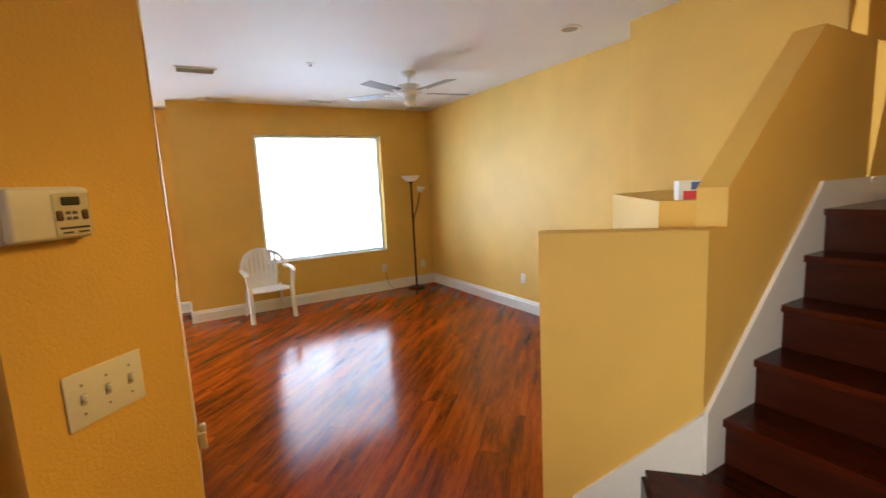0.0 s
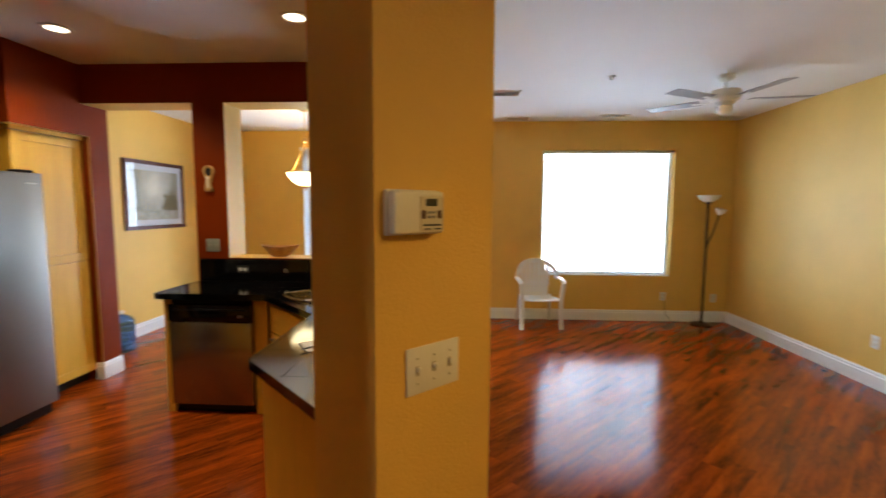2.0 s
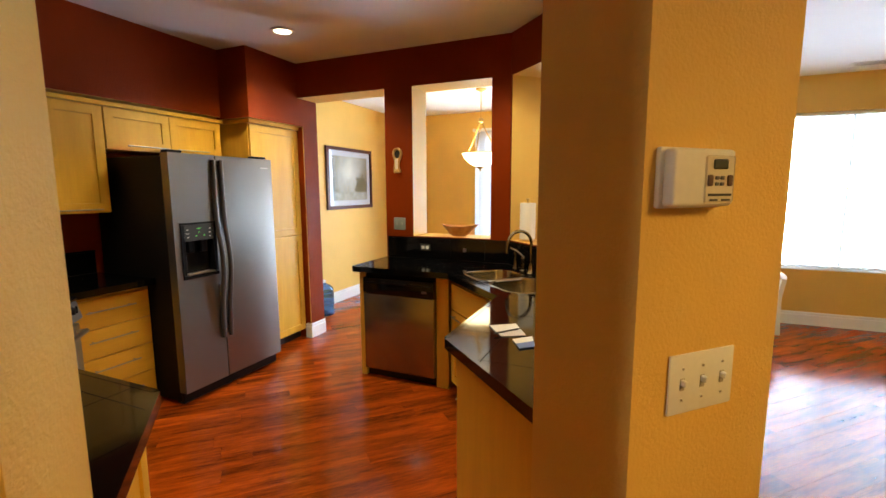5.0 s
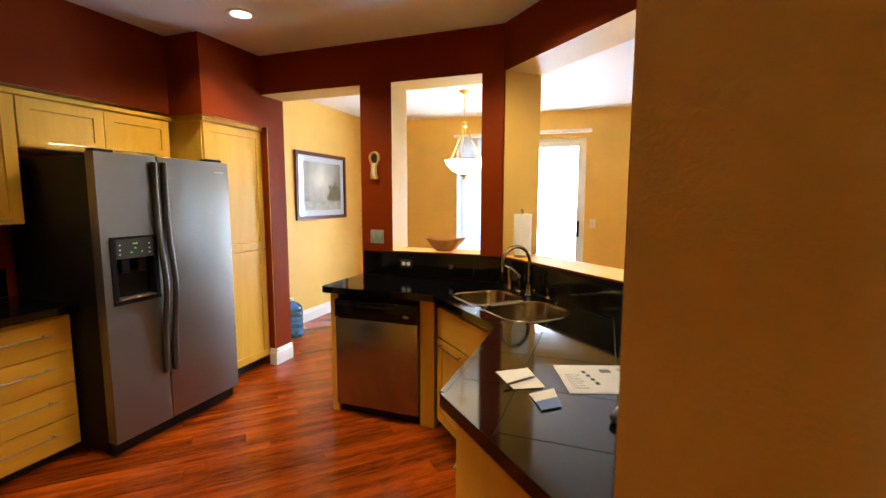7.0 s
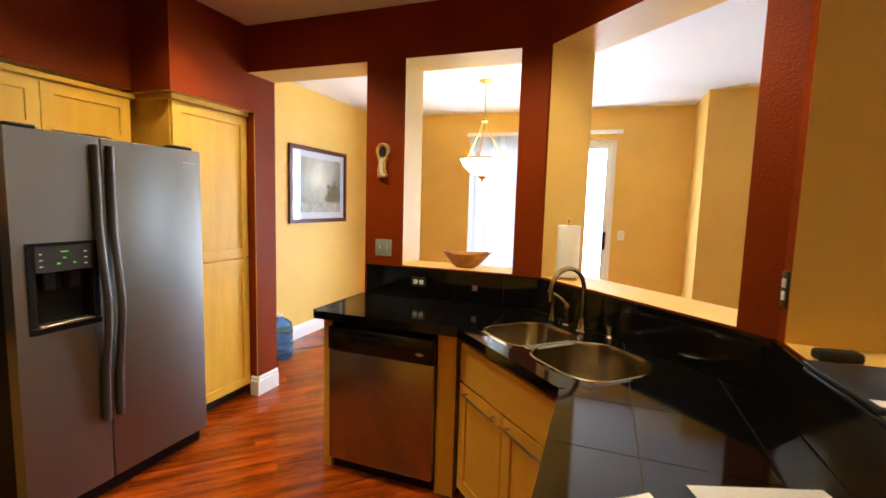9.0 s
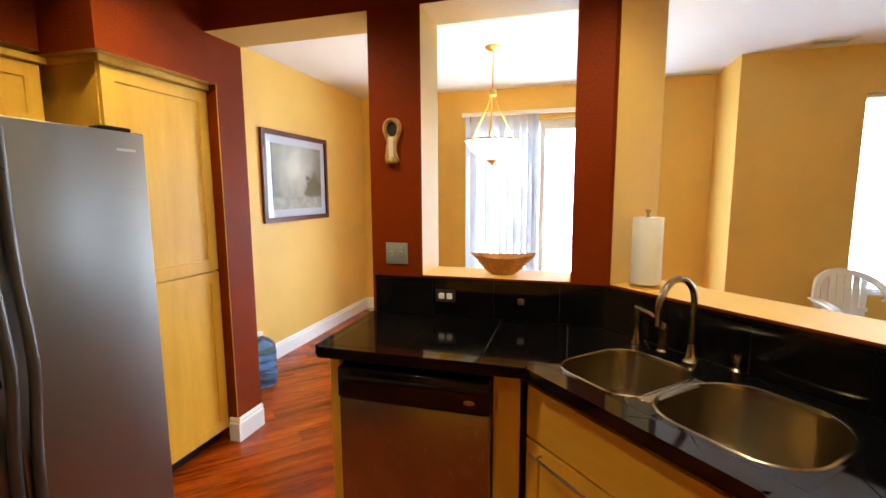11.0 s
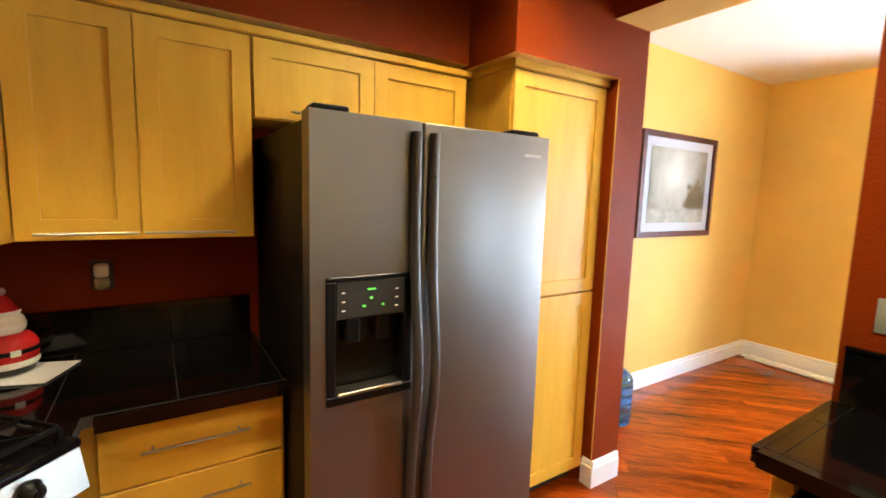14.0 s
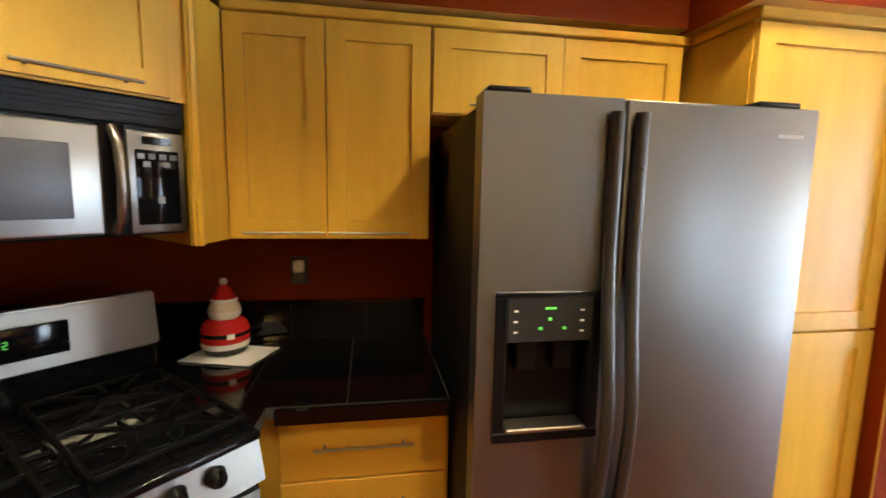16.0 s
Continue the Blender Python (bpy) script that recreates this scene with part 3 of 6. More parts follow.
_sky_c = _m.ramp(_n, [(0.3, (0.95, 0.98, 1.0)), (0.7, (1.0, 0.99, 0.97))])
_house = _m.ramp(_n, [(0.35, (0.24, 0.19, 0.178)), (0.65, (0.20, 0.182, 0.178))])
_c = _m.mix(_edge("X", 5.0, 5.1), _sky_c, _m.mix(_edge("Z", 3.5, 3.6), _house, _sky_c))
_m.color(_c)
_m.link(_c, _m.b.inputs["Emission Color"])
_m.b.inputs["Emission Strength"].default_value = 3.1
structure("backdrop", bx(bmesh.new(), -9, 14, 11.5, 11.6, -0.2, 6.5), _m.m, "glowing board for the overexposed daylight outside")
structure("ground", bx(bmesh.new(), -60, 60, YD + 0.2, 80, -0.3, -0.15), plain("pale_paving", (0.45, 0.42, 0.38), 0.8, grain=5, vary=0.15))

# ---- plan clipping for tiles ----


def clip(poly, nx, ny, d):
    """Keeps the part of a plan polygon where nx*x + ny*y <= d."""
    out = []
    for p, q in zip(poly, poly[1:] + poly[:1]):
        a, b = nx * p[0] + ny * p[1] - d, nx * q[0] + ny * q[1] - d
        if a <= 0:
            out.append(p)
        if a * b < 0:
            s = a / (a - b)
            out.append((p[0] + s * (q[0] - p[0]), p[1] + s * (q[1] - p[1])))
    return out


def area(poly):
    return abs(sum(p[0] * q[1] - q[0] * p[1] for p, q in zip(poly, poly[1:] + poly[:1]))) / 2


def tiled(name, label, regions, z1, thick, slab, size=0.305, origin=(0, 0), joint=0.0016, turn=0.0):
    """A tiled worktop: grout bed, and each tile clipped to convex plan regions."""
    top = tagged(thing(name, label, "worktop", pose(0, 0, 0)), kind="")
    bm = bmesh.new()
    for poly in slab:
        prism(bm, poly, z1 - thick, z1 - 0.0035)
    part("bed", bm, GROUT, top)
    c, s = math.cos(turn), math.sin(turn)
    for poly in regions:
        us = [(p[0] - origin[0]) * c + (p[1] - origin[1]) * s for p in poly]
        vs = [-(p[0] - origin[0]) * s + (p[1] - origin[1]) * c for p in poly]
        for i in range(math.floor(min(us) / size), math.ceil(max(us) / size)):
            for j in range(math.floor(min(vs) / size), math.ceil(max(vs) / size)):
                o = origin[0] * c + origin[1] * s
                w = -origin[0] * s + origin[1] * c
                q = clip(poly, c, s, (i + 1) * size - joint + o)
                q = q and clip(q, -c, -s, -(i * size + joint) - o)
                q = q and clip(q, -s, c, (j + 1) * size - joint + w)
                q = q and clip(q, s, -c, -(j * size + joint) - w)
                if q and len(q) > 2 and area(q) > 4e-5:
                    bm = bmesh.new()
                    prism(bm, q, z1 - 0.0036, z1)
                    part("tile", bm, GRANITE, top)
    return top


def edging(bm, pts, z1, h=0.042, t=0.02):
    """Stone edge strip; the outside lies to the left of the line."""
    for (x0, y0), (x1, y1) in zip(pts, pts[1:]):
        d = Vector((x1 - x0, y1 - y0, 0)).normalized()
        n = Vector((-d.y, d.x, 0))
        a, b = Vector((x0, y0, 0)), Vector((x1, y1, 0))
        prism(bm, [tuple((a)[:2]), tuple((b)[:2]), tuple((b + n * t)[:2]), tuple((a + n * t)[:2])], z1 - h, z1 + 0.001)


# diagonal frame for the sink: u runs south-east, v towards the cook
def diag(u, v):
    return (0.385 + (u - v) * R2, 3.66 + (-u - v) * R2)


ZC = 0.915
CT = [(-0.44, 3.66), (0.385, 3.66), (0.925, 3.12), (0.925, 2.337), (1.475, 1.79), (1.56, 1.875), (1.56, 3.334), (0.674, 4.22), (-0.44, 4.22)]
U0, U1, V0, V1 = 0.012, 0.800, -0.515, -0.065      # sink cut-out: u along, v negative towards the wall
wn = [(-0.44, 3.66), (0.385, 3.66), (0.674, 4.22), (-0.44, 4.22)]
mid = [(0.385, 3.66), (0.925, 3.12), (1.56, 3.334), (0.674, 4.22)]
south = [(0.925, 3.12), (0.925, 2.337), (1.475, 1.79), (1.56, 1.875), (1.56, 3.334)]


def in_diag(poly, keep):
    """Clips by u and v limits: keep = list of (axis, sign, value)."""
    for ax, sg, val in keep:
        nx, ny = (R2, -R2) if ax == "u" else (-R2, -R2)
        off = nx * 0.385 + ny * 3.66
        poly = clip(poly, sg * nx, sg * ny, sg * val + sg * off) if poly else poly
    return poly


around = [in_diag(mid, [("u", 1, U0)]), in_diag(mid, [("u", -1, U1)]), in_diag(mid, [("u", -1, U0), ("u", 1, U1), ("v", -1, V1)]), in_diag(mid, [("u", -1, U0), ("u", 1, U1), ("v", 1, V0)])]
around = [p for p in around if p and len(p) > 2]
south_parts = [in_diag(south, [("u", -1, U1)]), in_diag(south, [("u", 1, U1), ("v", -1, V1)]), in_diag(south, [("u", 1, U1), ("v", 1, V0)])]
south_parts = [p for p in south_parts if p and len(p) > 2]
bar_top = tiled("worktop", "black granite tile worktop with a raised edge, U-shaped", [wn] + around + south_parts, ZC, 0.038, [wn] + around + south_parts, 0.305, (-0.40, 3.68))
bm = bmesh.new()
edging(bm, [(1.475, 1.79), (0.925, 2.337), (0.925, 3.12), (0.385, 3.66), (-0.44, 3.66), (-0.44, 4.20)], ZC)
part("edge", bm, GRANITE, bar_top)
# splash behind it
bs = thing("backsplash", "black granite tile backsplash under the bar ledge", "backsplash", pose(0, 0, 0))


def splash(parent, p, q, z0, z1, t=0.014, size=0.305):
    d = Vector((q[0] - p[0], q[1] - p[1], 0))
    n, L = Vector((d.y, -d.x, 0)).normalized(), d.length
    d.normalize()
    bm = bmesh.new()
    a, b = Vector((*p, 0)), Vector((*q, 0))
    prism(bm, [tuple(a[:2]), tuple(b[:2]), tuple((b + n * (t - 0.003))[:2]), tuple((a + n * (t - 0.003))[:2])], z0, z1 - 0.002)
    part("bed", bm, GROUT, parent)
    k = 0.0
    while k < L - 0.01:
        e = min(L, k + size)
        a, b = Vector((*p, 0)) + d * (k + 0.001), Vector((*p, 0)) + d * (e - 0.001)
        bm = bmesh.new()
        prism(bm, [tuple((a + n * 0.001)[:2]), tuple((b + n * 0.001)[:2]), tuple((b + n * t)[:2]), tuple((a + n * t)[:2])], z0 + 0.002, z1 - 0.014)
        part("tile", bm, GRANITE, parent)
        k = e
    bm = bmesh.new()
    a, b = Vector((*p, 0)), Vector((*q, 0))
    prism(bm, [tuple(a[:2]), tuple(b[:2]), tuple((b + n * (t + 0.004))[:2]), tuple((a + n * (t + 0.004))[:2])], z1 - 0.012, z1)
    part("cap", bm, GRANITE, parent)


splash(bs, (-0.44, YN - 0.001), (0.674, YN - 0.001), ZC + 0.001, 1.105)
splash(bs, (0.674, YN - 0.001), (1.56, 3.333), ZC + 0.001, 1.105)
splash(bs, (1.559, 3.334), (1.559, 1.90), ZC + 0.001, 1.105)

# ---- cabinets ----


def shaker(bm, x0, x1, z0, z1, y=0.0, t=0.019, rail=0.062):
    """A framed front with a recessed flat panel; its face lies at y, towards -y."""
    q = [(x0, z0), (x1, z0), (x1, z1), (x0, z1)]
    back = [bm.verts.new((x, y + t, z)) for x, z in q]
    front = [bm.verts.new((x, y, z)) for x, z in q]
    bm.faces.new(back)
    f = bm.faces.new(front[::-1])
    for i in range(4):
        bm.faces.new((front[i], front[(i + 1) % 4], back[(i + 1) % 4], back[i]))
    bm.normal_update()
    bmesh.ops.inset_region(bm, faces=[f], thickness=rail, use_even_offset=True)
    bm.normal_update()
    bmesh.ops.inset_region(bm, faces=[f], thickness=0.0015)
    for v in f.verts:
        v.co.y = y + 0.009


def bar_pull(parent, x0, x1, z, y=0.0):
    bm = bmesh.new()
    tube(bm, [(x0, y - 0.03, z), (x1, y - 0.03, z)], 0.0046, 8)
    for x in (x0 + 0.03, x1 - 0.03):
        tube(bm, [(x, y, z), (x, y - 0.03, z)], 0.004, 8)
    part("handle", bm, CHROME, parent, "brushed nickel bar handle", True)


def cabinet(label, m, w, d, z0, z1, fronts, kick=0.0, category="cabinet", group="", top=None):
    """Fronts: (kind, x0, x1, z0, z1, handle) with handle (x0, x1, z) or None. Origin: front left at floor level; -y is the front."""
    c = thing("cabinet", label, category, m, group or "fitted kitchen cabinets")
    bm = bmesh.new()
    bx(bm, 0, w, 0.020, d, z0 + kick, top or z1)
    if top:
        part("top_rail", bx(bmesh.new(), 0, w, 0.020, 0.045, top, z1), MAPLE_H, c)
    if kick:
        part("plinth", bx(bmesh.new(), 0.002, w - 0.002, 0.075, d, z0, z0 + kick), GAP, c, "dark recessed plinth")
    part("body", bm, MAPLE, c)
    for kind, x0, x1, a, b, h in fronts:
        bm = bmesh.new()
        if kind == "door":
            shaker(bm, x0, x1, a, b)
        else:
            bx(bm, x0, x1, 0, 0.019, a, b, 0.002)
        f = part("door" if kind == "door" else "drawer_front", bm, MAPLE if kind == "door" else MAPLE_H, c)
        if h:
            bar_pull(f, *h)
    return c


UP, DEEP = 2.095, 0.305
# wall units, west side (local x runs north)
cabinet("light maple wall cabinet with two shaker doors beside the fridge", pose(-1.77, 2.005, 0, 0, 0, 90), 0.672, DEEP - 0.002, 1.368, UP,
        [("door", 0.004, 0.318, 1.372, 2.09, (0.05, 0.312, 1.392)), ("door", 0.322, 0.668, 1.372, 2.09, (0.328, 0.60, 1.392))])
cabinet("short maple wall cabinet over the fridge with two shaker doors", pose(-1.77, 2.680, 0, 0, 0, 90), 0.955, DEEP - 0.002, 1.806, UP,
        [("door", 0.004, 0.474, 1.81, 2.09, (0.13, 0.44, 1.838)), ("door", 0.478, 0.945, 1.81, 2.09, (0.51, 0.80, 1.838))])
cabinet("tall maple pantry cabinet with upper and lower shaker doors", pose(-1.48, 3.668, 0, 0, 0, 90), 0.61, 0.59, 0.0, 2.093,
        [("door", 0.006, 0.604, 0.095, 1.068, None), ("door", 0.006, 0.604, 1.080, 2.087, None)], 0.09)
# cornice strips
bm = bmesh.new()
bx(bm, XW + 0.004, -1.762, 2.005, 3.655, 2.097, 2.128, 0.004)
part("cornice", bm, MAPLE_H, tagged(thing("cornice_strip", "maple cornice strip above the wall cabinets", "trim", pose(0, 0, 0)), kind=""))
bm = bmesh.new()
bx(bm, XW + 0.004, -1.468, 3.660, 4.282, 2.095, 2.129, 0.004)
part("cornice", bm, MAPLE_H, thing("cornice_strip", "maple cornice strip above the pantry", "trim", pose(0, 0, 0)))
# drawers between range and fridge
zs = [(0.650, 0.836), (0.458, 0.642), (0.262, 0.450), (0.075, 0.254)]
cabinet("light maple base cabinet with four drawers and nickel bar pulls", pose(-1.512, 2.13, 0, 0, 0, 90), 0.588, 0.56, 0.0, 0.872,
        [("drawer", 0.066, 0.578, a, b, (0.17, 0.47, b - 0.075)) for a, b in zs], 0.07)
# sink-side units
cabinet("maple end panel beside the dishwasher", pose(-0.425, 3.69, 0), 0.05, 0.525, 0.0, 0.874, [], 0.0)
cabinet("maple filler between dishwasher and sink cabinet", pose(0.255, 3.69, 0), 0.10, 0.525, 0.0, 0.874, [], 0.0)
cabinet("maple sink cabinet on the slant, false drawer above two shaker doors", pose(0.375, 3.705, 0, 0, 0, -45), 0.795, 0.45, 0.0, 0.874,
        [("drawer", 0.010, 0.785, 0.640, 0.832, None), ("door", 0.010, 0.394, 0.075, 0.630, (0.06, 0.37, 0.598)), ("door", 0.400, 0.785, 0.075, 0.630, (0.42, 0.73, 0.598))], 0.07, top=0.62)
cabinet("maple base cabinet under the bar, nickel pulls", pose(0.955, 3.06, 0, 0, 0, -90), 0.70, 0.56, 0.0, 0.874,
        [("drawer", 0.03, 0.69, 0.66, 0.832, (0.18, 0.52, 0.75)), ("door", 0.03, 0.357, 0.075, 0.65, (0.08, 0.33, 0.61)), ("door", 0.363, 0.69, 0.075, 0.65, (0.39, 0.64, 0.61))], 0.07, top=0.62)
end = thing("end_cabinet", "maple cabinet with a slanted flat end panel at the passage", "cabinet", pose(0, 0, 0))
bm = bmesh.new()
prism(bm, [(0.957, 2.355), (1.465, 1.845), (1.555, 1.90), (1.555, 2.35)], 0.0, 0.874)
part("body", bm, MAPLE, end)
bm = bmesh.new()
bx(bm, 0.012, 0.70, -0.010, -0.001, 0.09, 0.868, 0.003)
_ep = part("end_panel", bm, MAPLE, end)
_ep.matrix_local = pose(0.957, 2.355, 0, 0, 0, -45.1)

# ---- south run ----
S_TOP = [(-0.86, 1.53), (0.29, 1.53), (0.83, 1.03), (0.70, YS + 0.002), (-1.40, YS + 0.002)]
st = tiled("worktop", "black granite tile worktop ending in a slanted corner", [S_TOP], ZC, 0.038, [S_TOP], 0.305, (0.2, 1.45))
bm = bmesh.new()
edging(bm, [(-0.86, 1.53), (0.29, 1.53), (0.83, 1.03)], ZC)
part("edge", bm, GRANITE, st)
cabinet("maple base cabinet with shaker doors under the short worktop", pose(0.26, 1.495, 0, 0, 0, 180), 1.08, 0.59, 0.0, 0.874,
        [("door", 0.01, 0.535, 0.075, 0.65, (0.1, 0.45, 0.61)), ("door", 0.545, 1.07, 0.075, 0.65, (0.6, 0.95, 0.61)), ("drawer", 0.01, 1.07, 0.66, 0.84, (0.3, 0.75, 0.75))], 0.07)
end = thing("end_cabinet", "maple cabinet with a slanted shaker end door", "cabinet", pose(0.275, 1.500, 0, 0, 0, 135))
bm = bmesh.new()
shaker(bm, -0.70, -0.01, 0.08, 0.86, -0.006)
part("door", bm, MAPLE, end)
bm = bmesh.new()
prism(bm, [(-0.715, 0.015), (0.0, 0.015), (-0.02, 0.09), (-0.60, 0.09)], 0.0, 0.874)
part("body", bm, MAPLE, end)
# west run worktop
wt_parts = [[(-1.475, 2.17), (-1.475, 2.712), (XW + 0.002, 2.712), (XW + 0.002, 1.46), (-1.845, 1.69), (-1.37, 2.165)], [(XW + 0.002, 1.46), (XW + 0.002, 0.93), (-1.345, 0.93), (-1.60, 1.20)]]
wt = tiled("worktop", "black granite tile worktop between range and fridge", wt_parts, ZC, 0.038, wt_parts, 0.305, (-1.75, 2.40))
bm = bmesh.new()
edging(bm, [(-1.455, 2.717), (-1.455, 2.20)][::-1], ZC, 0.042, -0.02)
part("edge", bm, GRANITE, wt)
bs2 = thing("backsplash", "black granite tile backsplash on the oxblood wall", "backsplash", pose(0, 0, 0))
splash(bs2, (XW + 0.001, 0.93), (XW + 0.001, 2.70), ZC + 0.001, 1.085)
splash(bs2, (-0.2, YS + 0.001), (0.6, YS + 0.001), ZC + 0.001, 1.085)

# ---- fridge ----


def fridge():
    f = thing("fridge", "grey side-by-side fridge with black dispenser and curved handles", "fridge", pose(-1.222, 2.724, 0, 0, 0, 90))
    W, D, H, S = 0.912, 0.80, 1.770, 0.358
    part("body", bx(bmesh.new(), 0.004, W - 0.004, 0.075, D, 0.03, H - 0.02, 0.006, 2), BLACKSIDE, f, "black textured case", True)
    part("base_grille", bx(bmesh.new(), 0.01, W - 0.01, 0.05, 0.12, 0.012, 0.095, 0.004), BLACK, f)
    # freezer door with a real recess for the dispenser
    dx0, dx1, dz0, dz1 = 0.045, 0.330, 0.905, 1.298
    bm = bmesh.new()
    for a in ((0.0, S - 0.004, 0.0, 0.07, dz1, H), (0.0, S - 0.004, 0.0, 0.07, 0.10, dz0), (0.0, dx0, 0.0, 0.07, dz0, dz1), (dx1, S - 0.004, 0.0, 0.07, dz0, dz1)):
        bx(bm, *a)
    bmesh.ops.remove_doubles(bm, verts=bm.verts, dist=1e-5)
    part("freezer_door", bm, FRIDGEGREY, f)
    part("fridge_door", bx(bmesh.new(), S + 0.004, W, 0.0, 0.07, 0.10, H, 0.006, 3), FRIDGEGREY, f, "", True)
    disp = part("dispenser", bx(bmesh.new(), dx0 + 0.012, dx1 - 0.012, 0.055, 0.068, dz0, dz1), BLACK, f, "black ice and water dispenser")
    bm = bmesh.new()
    for a in ((dx0, dx1, -0.006, 0.06, dz1 - 0.014, dz1), (dx0, dx1, -0.010, 0.06, dz0, dz0 + 0.028), (dx0, dx0 + 0.030, -0.006, 0.06, dz0 + 0.028, dz1 - 0.014), (dx1 - 0.030, dx1, -0.006, 0.06, dz0 + 0.028, dz1 - 0.014)):
        bx(bm, *a, 0.003)
    part("bezel", bm, BLACK, disp)
    part("control_panel", bx(bmesh.new(), dx0 + 0.030, dx1 - 0.030, -0.004, 0.05, 1.168, dz1 - 0.014, 0.003), DARKPANEL, disp)
    part("chute", bx(bmesh.new(), dx0 + 0.065, dx0 + 0.115, 0.012, 0.05, 1.085, 1.168, 0.008, 2), BLACK, disp)
    part("chute", bx(bmesh.new(), dx0 + 0.165, dx0 + 0.215, 0.012, 0.05, 1.085, 1.168, 0.008, 2), BLACK, disp)
    part("drip_tray", bx(bmesh.new(), dx0 + 0.034, dx1 - 0.034, -0.012, 0.05, 0.928, 0.942, 0.004), CHROME, disp, "metal drip tray")
    for i in range(3):
        for x in (dx0 + 0.052, dx1 - 0.058):
            part("button", bx(bmesh.new(), x - 0.005, x + 0.005, -0.007, -0.003, 1.193 + i * 0.027, 1.197 + i * 0.027), LEDWHITE, disp)
    part("display", bx(bmesh.new(), dx0 + 0.128, dx0 + 0.156, -0.007, -0.003, 1.252, 1.257), LEDGREEN, disp, "green lit display")
    part("display", bx(bmesh.new(), dx0 + 0.112, dx0 + 0.122, -0.007, -0.003, 1.200, 1.207), LEDGREEN, disp)
    part("display", bx(bmesh.new(), dx0 + 0.137, dx0 + 0.145, -0.007, -0.003, 1.224, 1.231), LEDGREEN, disp)
    part("display", bx(bmesh.new(), dx0 + 0.176, dx0 + 0.184, -0.007, -0.003, 1.200, 1.207), LEDGREEN, disp)
    # long bowed handles
    for x in (S - 0.030, S + 0.034):
        bm = bmesh.new()
        path, rs = [], []
        for i in range(29):
            z = 1.735 - i * (1.735 - 0.42) / 28
            bulge = math.exp(-((z - 0.98) / 0.24) ** 2)
            path.append((x, -0.016 - 0.040 * bulge, z))
            rs.append(0.017)
        tube(bm, path, rs, 12)
        part("handle", bm, HANDLEGREY, f, "dark grey bowed handle", True)
    for x, l in ((0.07, 0.11), (W - 0.10, 0.13)):
        bm = bmesh.new()
        bx(bm, x - l / 2, x + l / 2, 0.02, 0.09, H + 0.001, H + 0.020, 0.009, 3)
        part("hinge_cover", bm, BLACK, f, "", True)
    part("badge", bx(bmesh.new(), W - 0.125, W - 0.045, -0.002, 0.001, 1.692, 1.702), CHROME, f)


BLACKSIDE = plain("fridge_side", (0.006, 0.0055, 0.005), 0.5, grain=240, vary=0.3, bump=0.15, Specular_IOR_Level=0.2)
DARKPANEL = plain("panel_grey", (0.035, 0.034, 0.032), 0.3)
HANDLEGREY = plain("handle_grey", (0.085, 0.08, 0.078), 0.30, 0.5)
fridge()

# ---- dishwasher ----
dw = thing("dishwasher", "stainless steel dishwasher with a black control strip", "dishwasher", pose(-0.372, 3.675, 0))
part("body", bx(bmesh.new(), 0.004, 0.622, 0.04, 0.53, 0.10, 0.872), BLACK, dw)
part("door", bx(bmesh.new(), 0.004, 0.622, 0.0, 0.04, 0.075, 0.700, 0.006, 3), STEEL, dw, "brushed stainless steel door", True)
ctl = part("control_strip", bx(bmesh.new(), 0.004, 0.622, -0.012, 0.04, 0.706, 0.832, 0.008, 3), BLACKGLOSS, dw, "", True)
part("lip", bx(bmesh.new(), 0.03, 0.60, -0.018, 0.0, 0.790, 0.800, 0.004), BLACK, ctl)
bm = bmesh.new()
lathe(bm, [(0, 0), (0.016, 0), (0.014, 0.004), (0, 0.005)], 16, pose(0.545, -0.012, 0.748, 90) @ Matrix.Diagonal((1.4, 0.6, 1, 1)))
part("badge", bm, CHROME, ctl)
part("kick_plate", bx(bmesh.new(), 0.004, 0.622, 0.05, 0.07, 0.004, 0.072), BLACK, dw)

# ---- sink and taps ----
sink = thing("sink", "stainless steel double-bowl sink set in the slanted worktop", "sink", Matrix.Translation((0.385, 3.66, 0)) @ pose(0, 0, 0, 0, 0, -45))


def bowl(u0, u1, v0, v1, depth, r, bulge=0.0):
    """Rounded basin with a rolled rim, hanging below the worktop; y is towards the wall."""
    bm = bmesh.new()
    loops = []
    for inset, z in ((-0.012, ZC + 0.002), (-0.006, ZC + 0.005), (0.0, ZC + 0.003), (0.004, ZC - 0.01), (0.014, ZC - depth * 0.8), (0.035, ZC - depth * 0.97), (0.075, ZC - depth)):
        ring = []
        a, b, c, d = u0 + inset, u1 - inset, v0 + inset, v1 - inset
        rr = max(0.012, r - inset)
        for cx, cy, t0 in ((b - rr, d - rr, 0), (a + rr, d - rr, 90), (a + rr, c + rr, 180), (b - rr, c + rr, 270)):
            for k in range(7):
                t = radians(t0 + 15 * k)
                x, y = cx + rr * math.cos(t), cy + rr * math.sin(t)
                if y > (c + d) / 2:
                    y += bulge * (1 - ((x - (a + b) / 2) / ((b - a) / 2)) ** 2)
                ring.append(bm.verts.new((x, y, z)))
        loops.append(ring)
    for p, q in zip(loops, loops[1:]):
        n = len(p)
        for i in range(n):
            bm.faces.new((p[i], p[(i + 1) % n], q[(i + 1) % n], q[i]))
    bm.faces.new(loops[-1][::-1])
    return bm


part("basin", bowl(0.030, 0.355, 0.085, 0.435, 0.17, 0.09, 0.02), SINKSTEEL, sink, "small steel basin", True)
part("basin", bowl(0.380, 0.776, 0.085, 0.445, 0.22, 0.125, 0.05), SINKSTEEL, sink, "large steel basin", True)


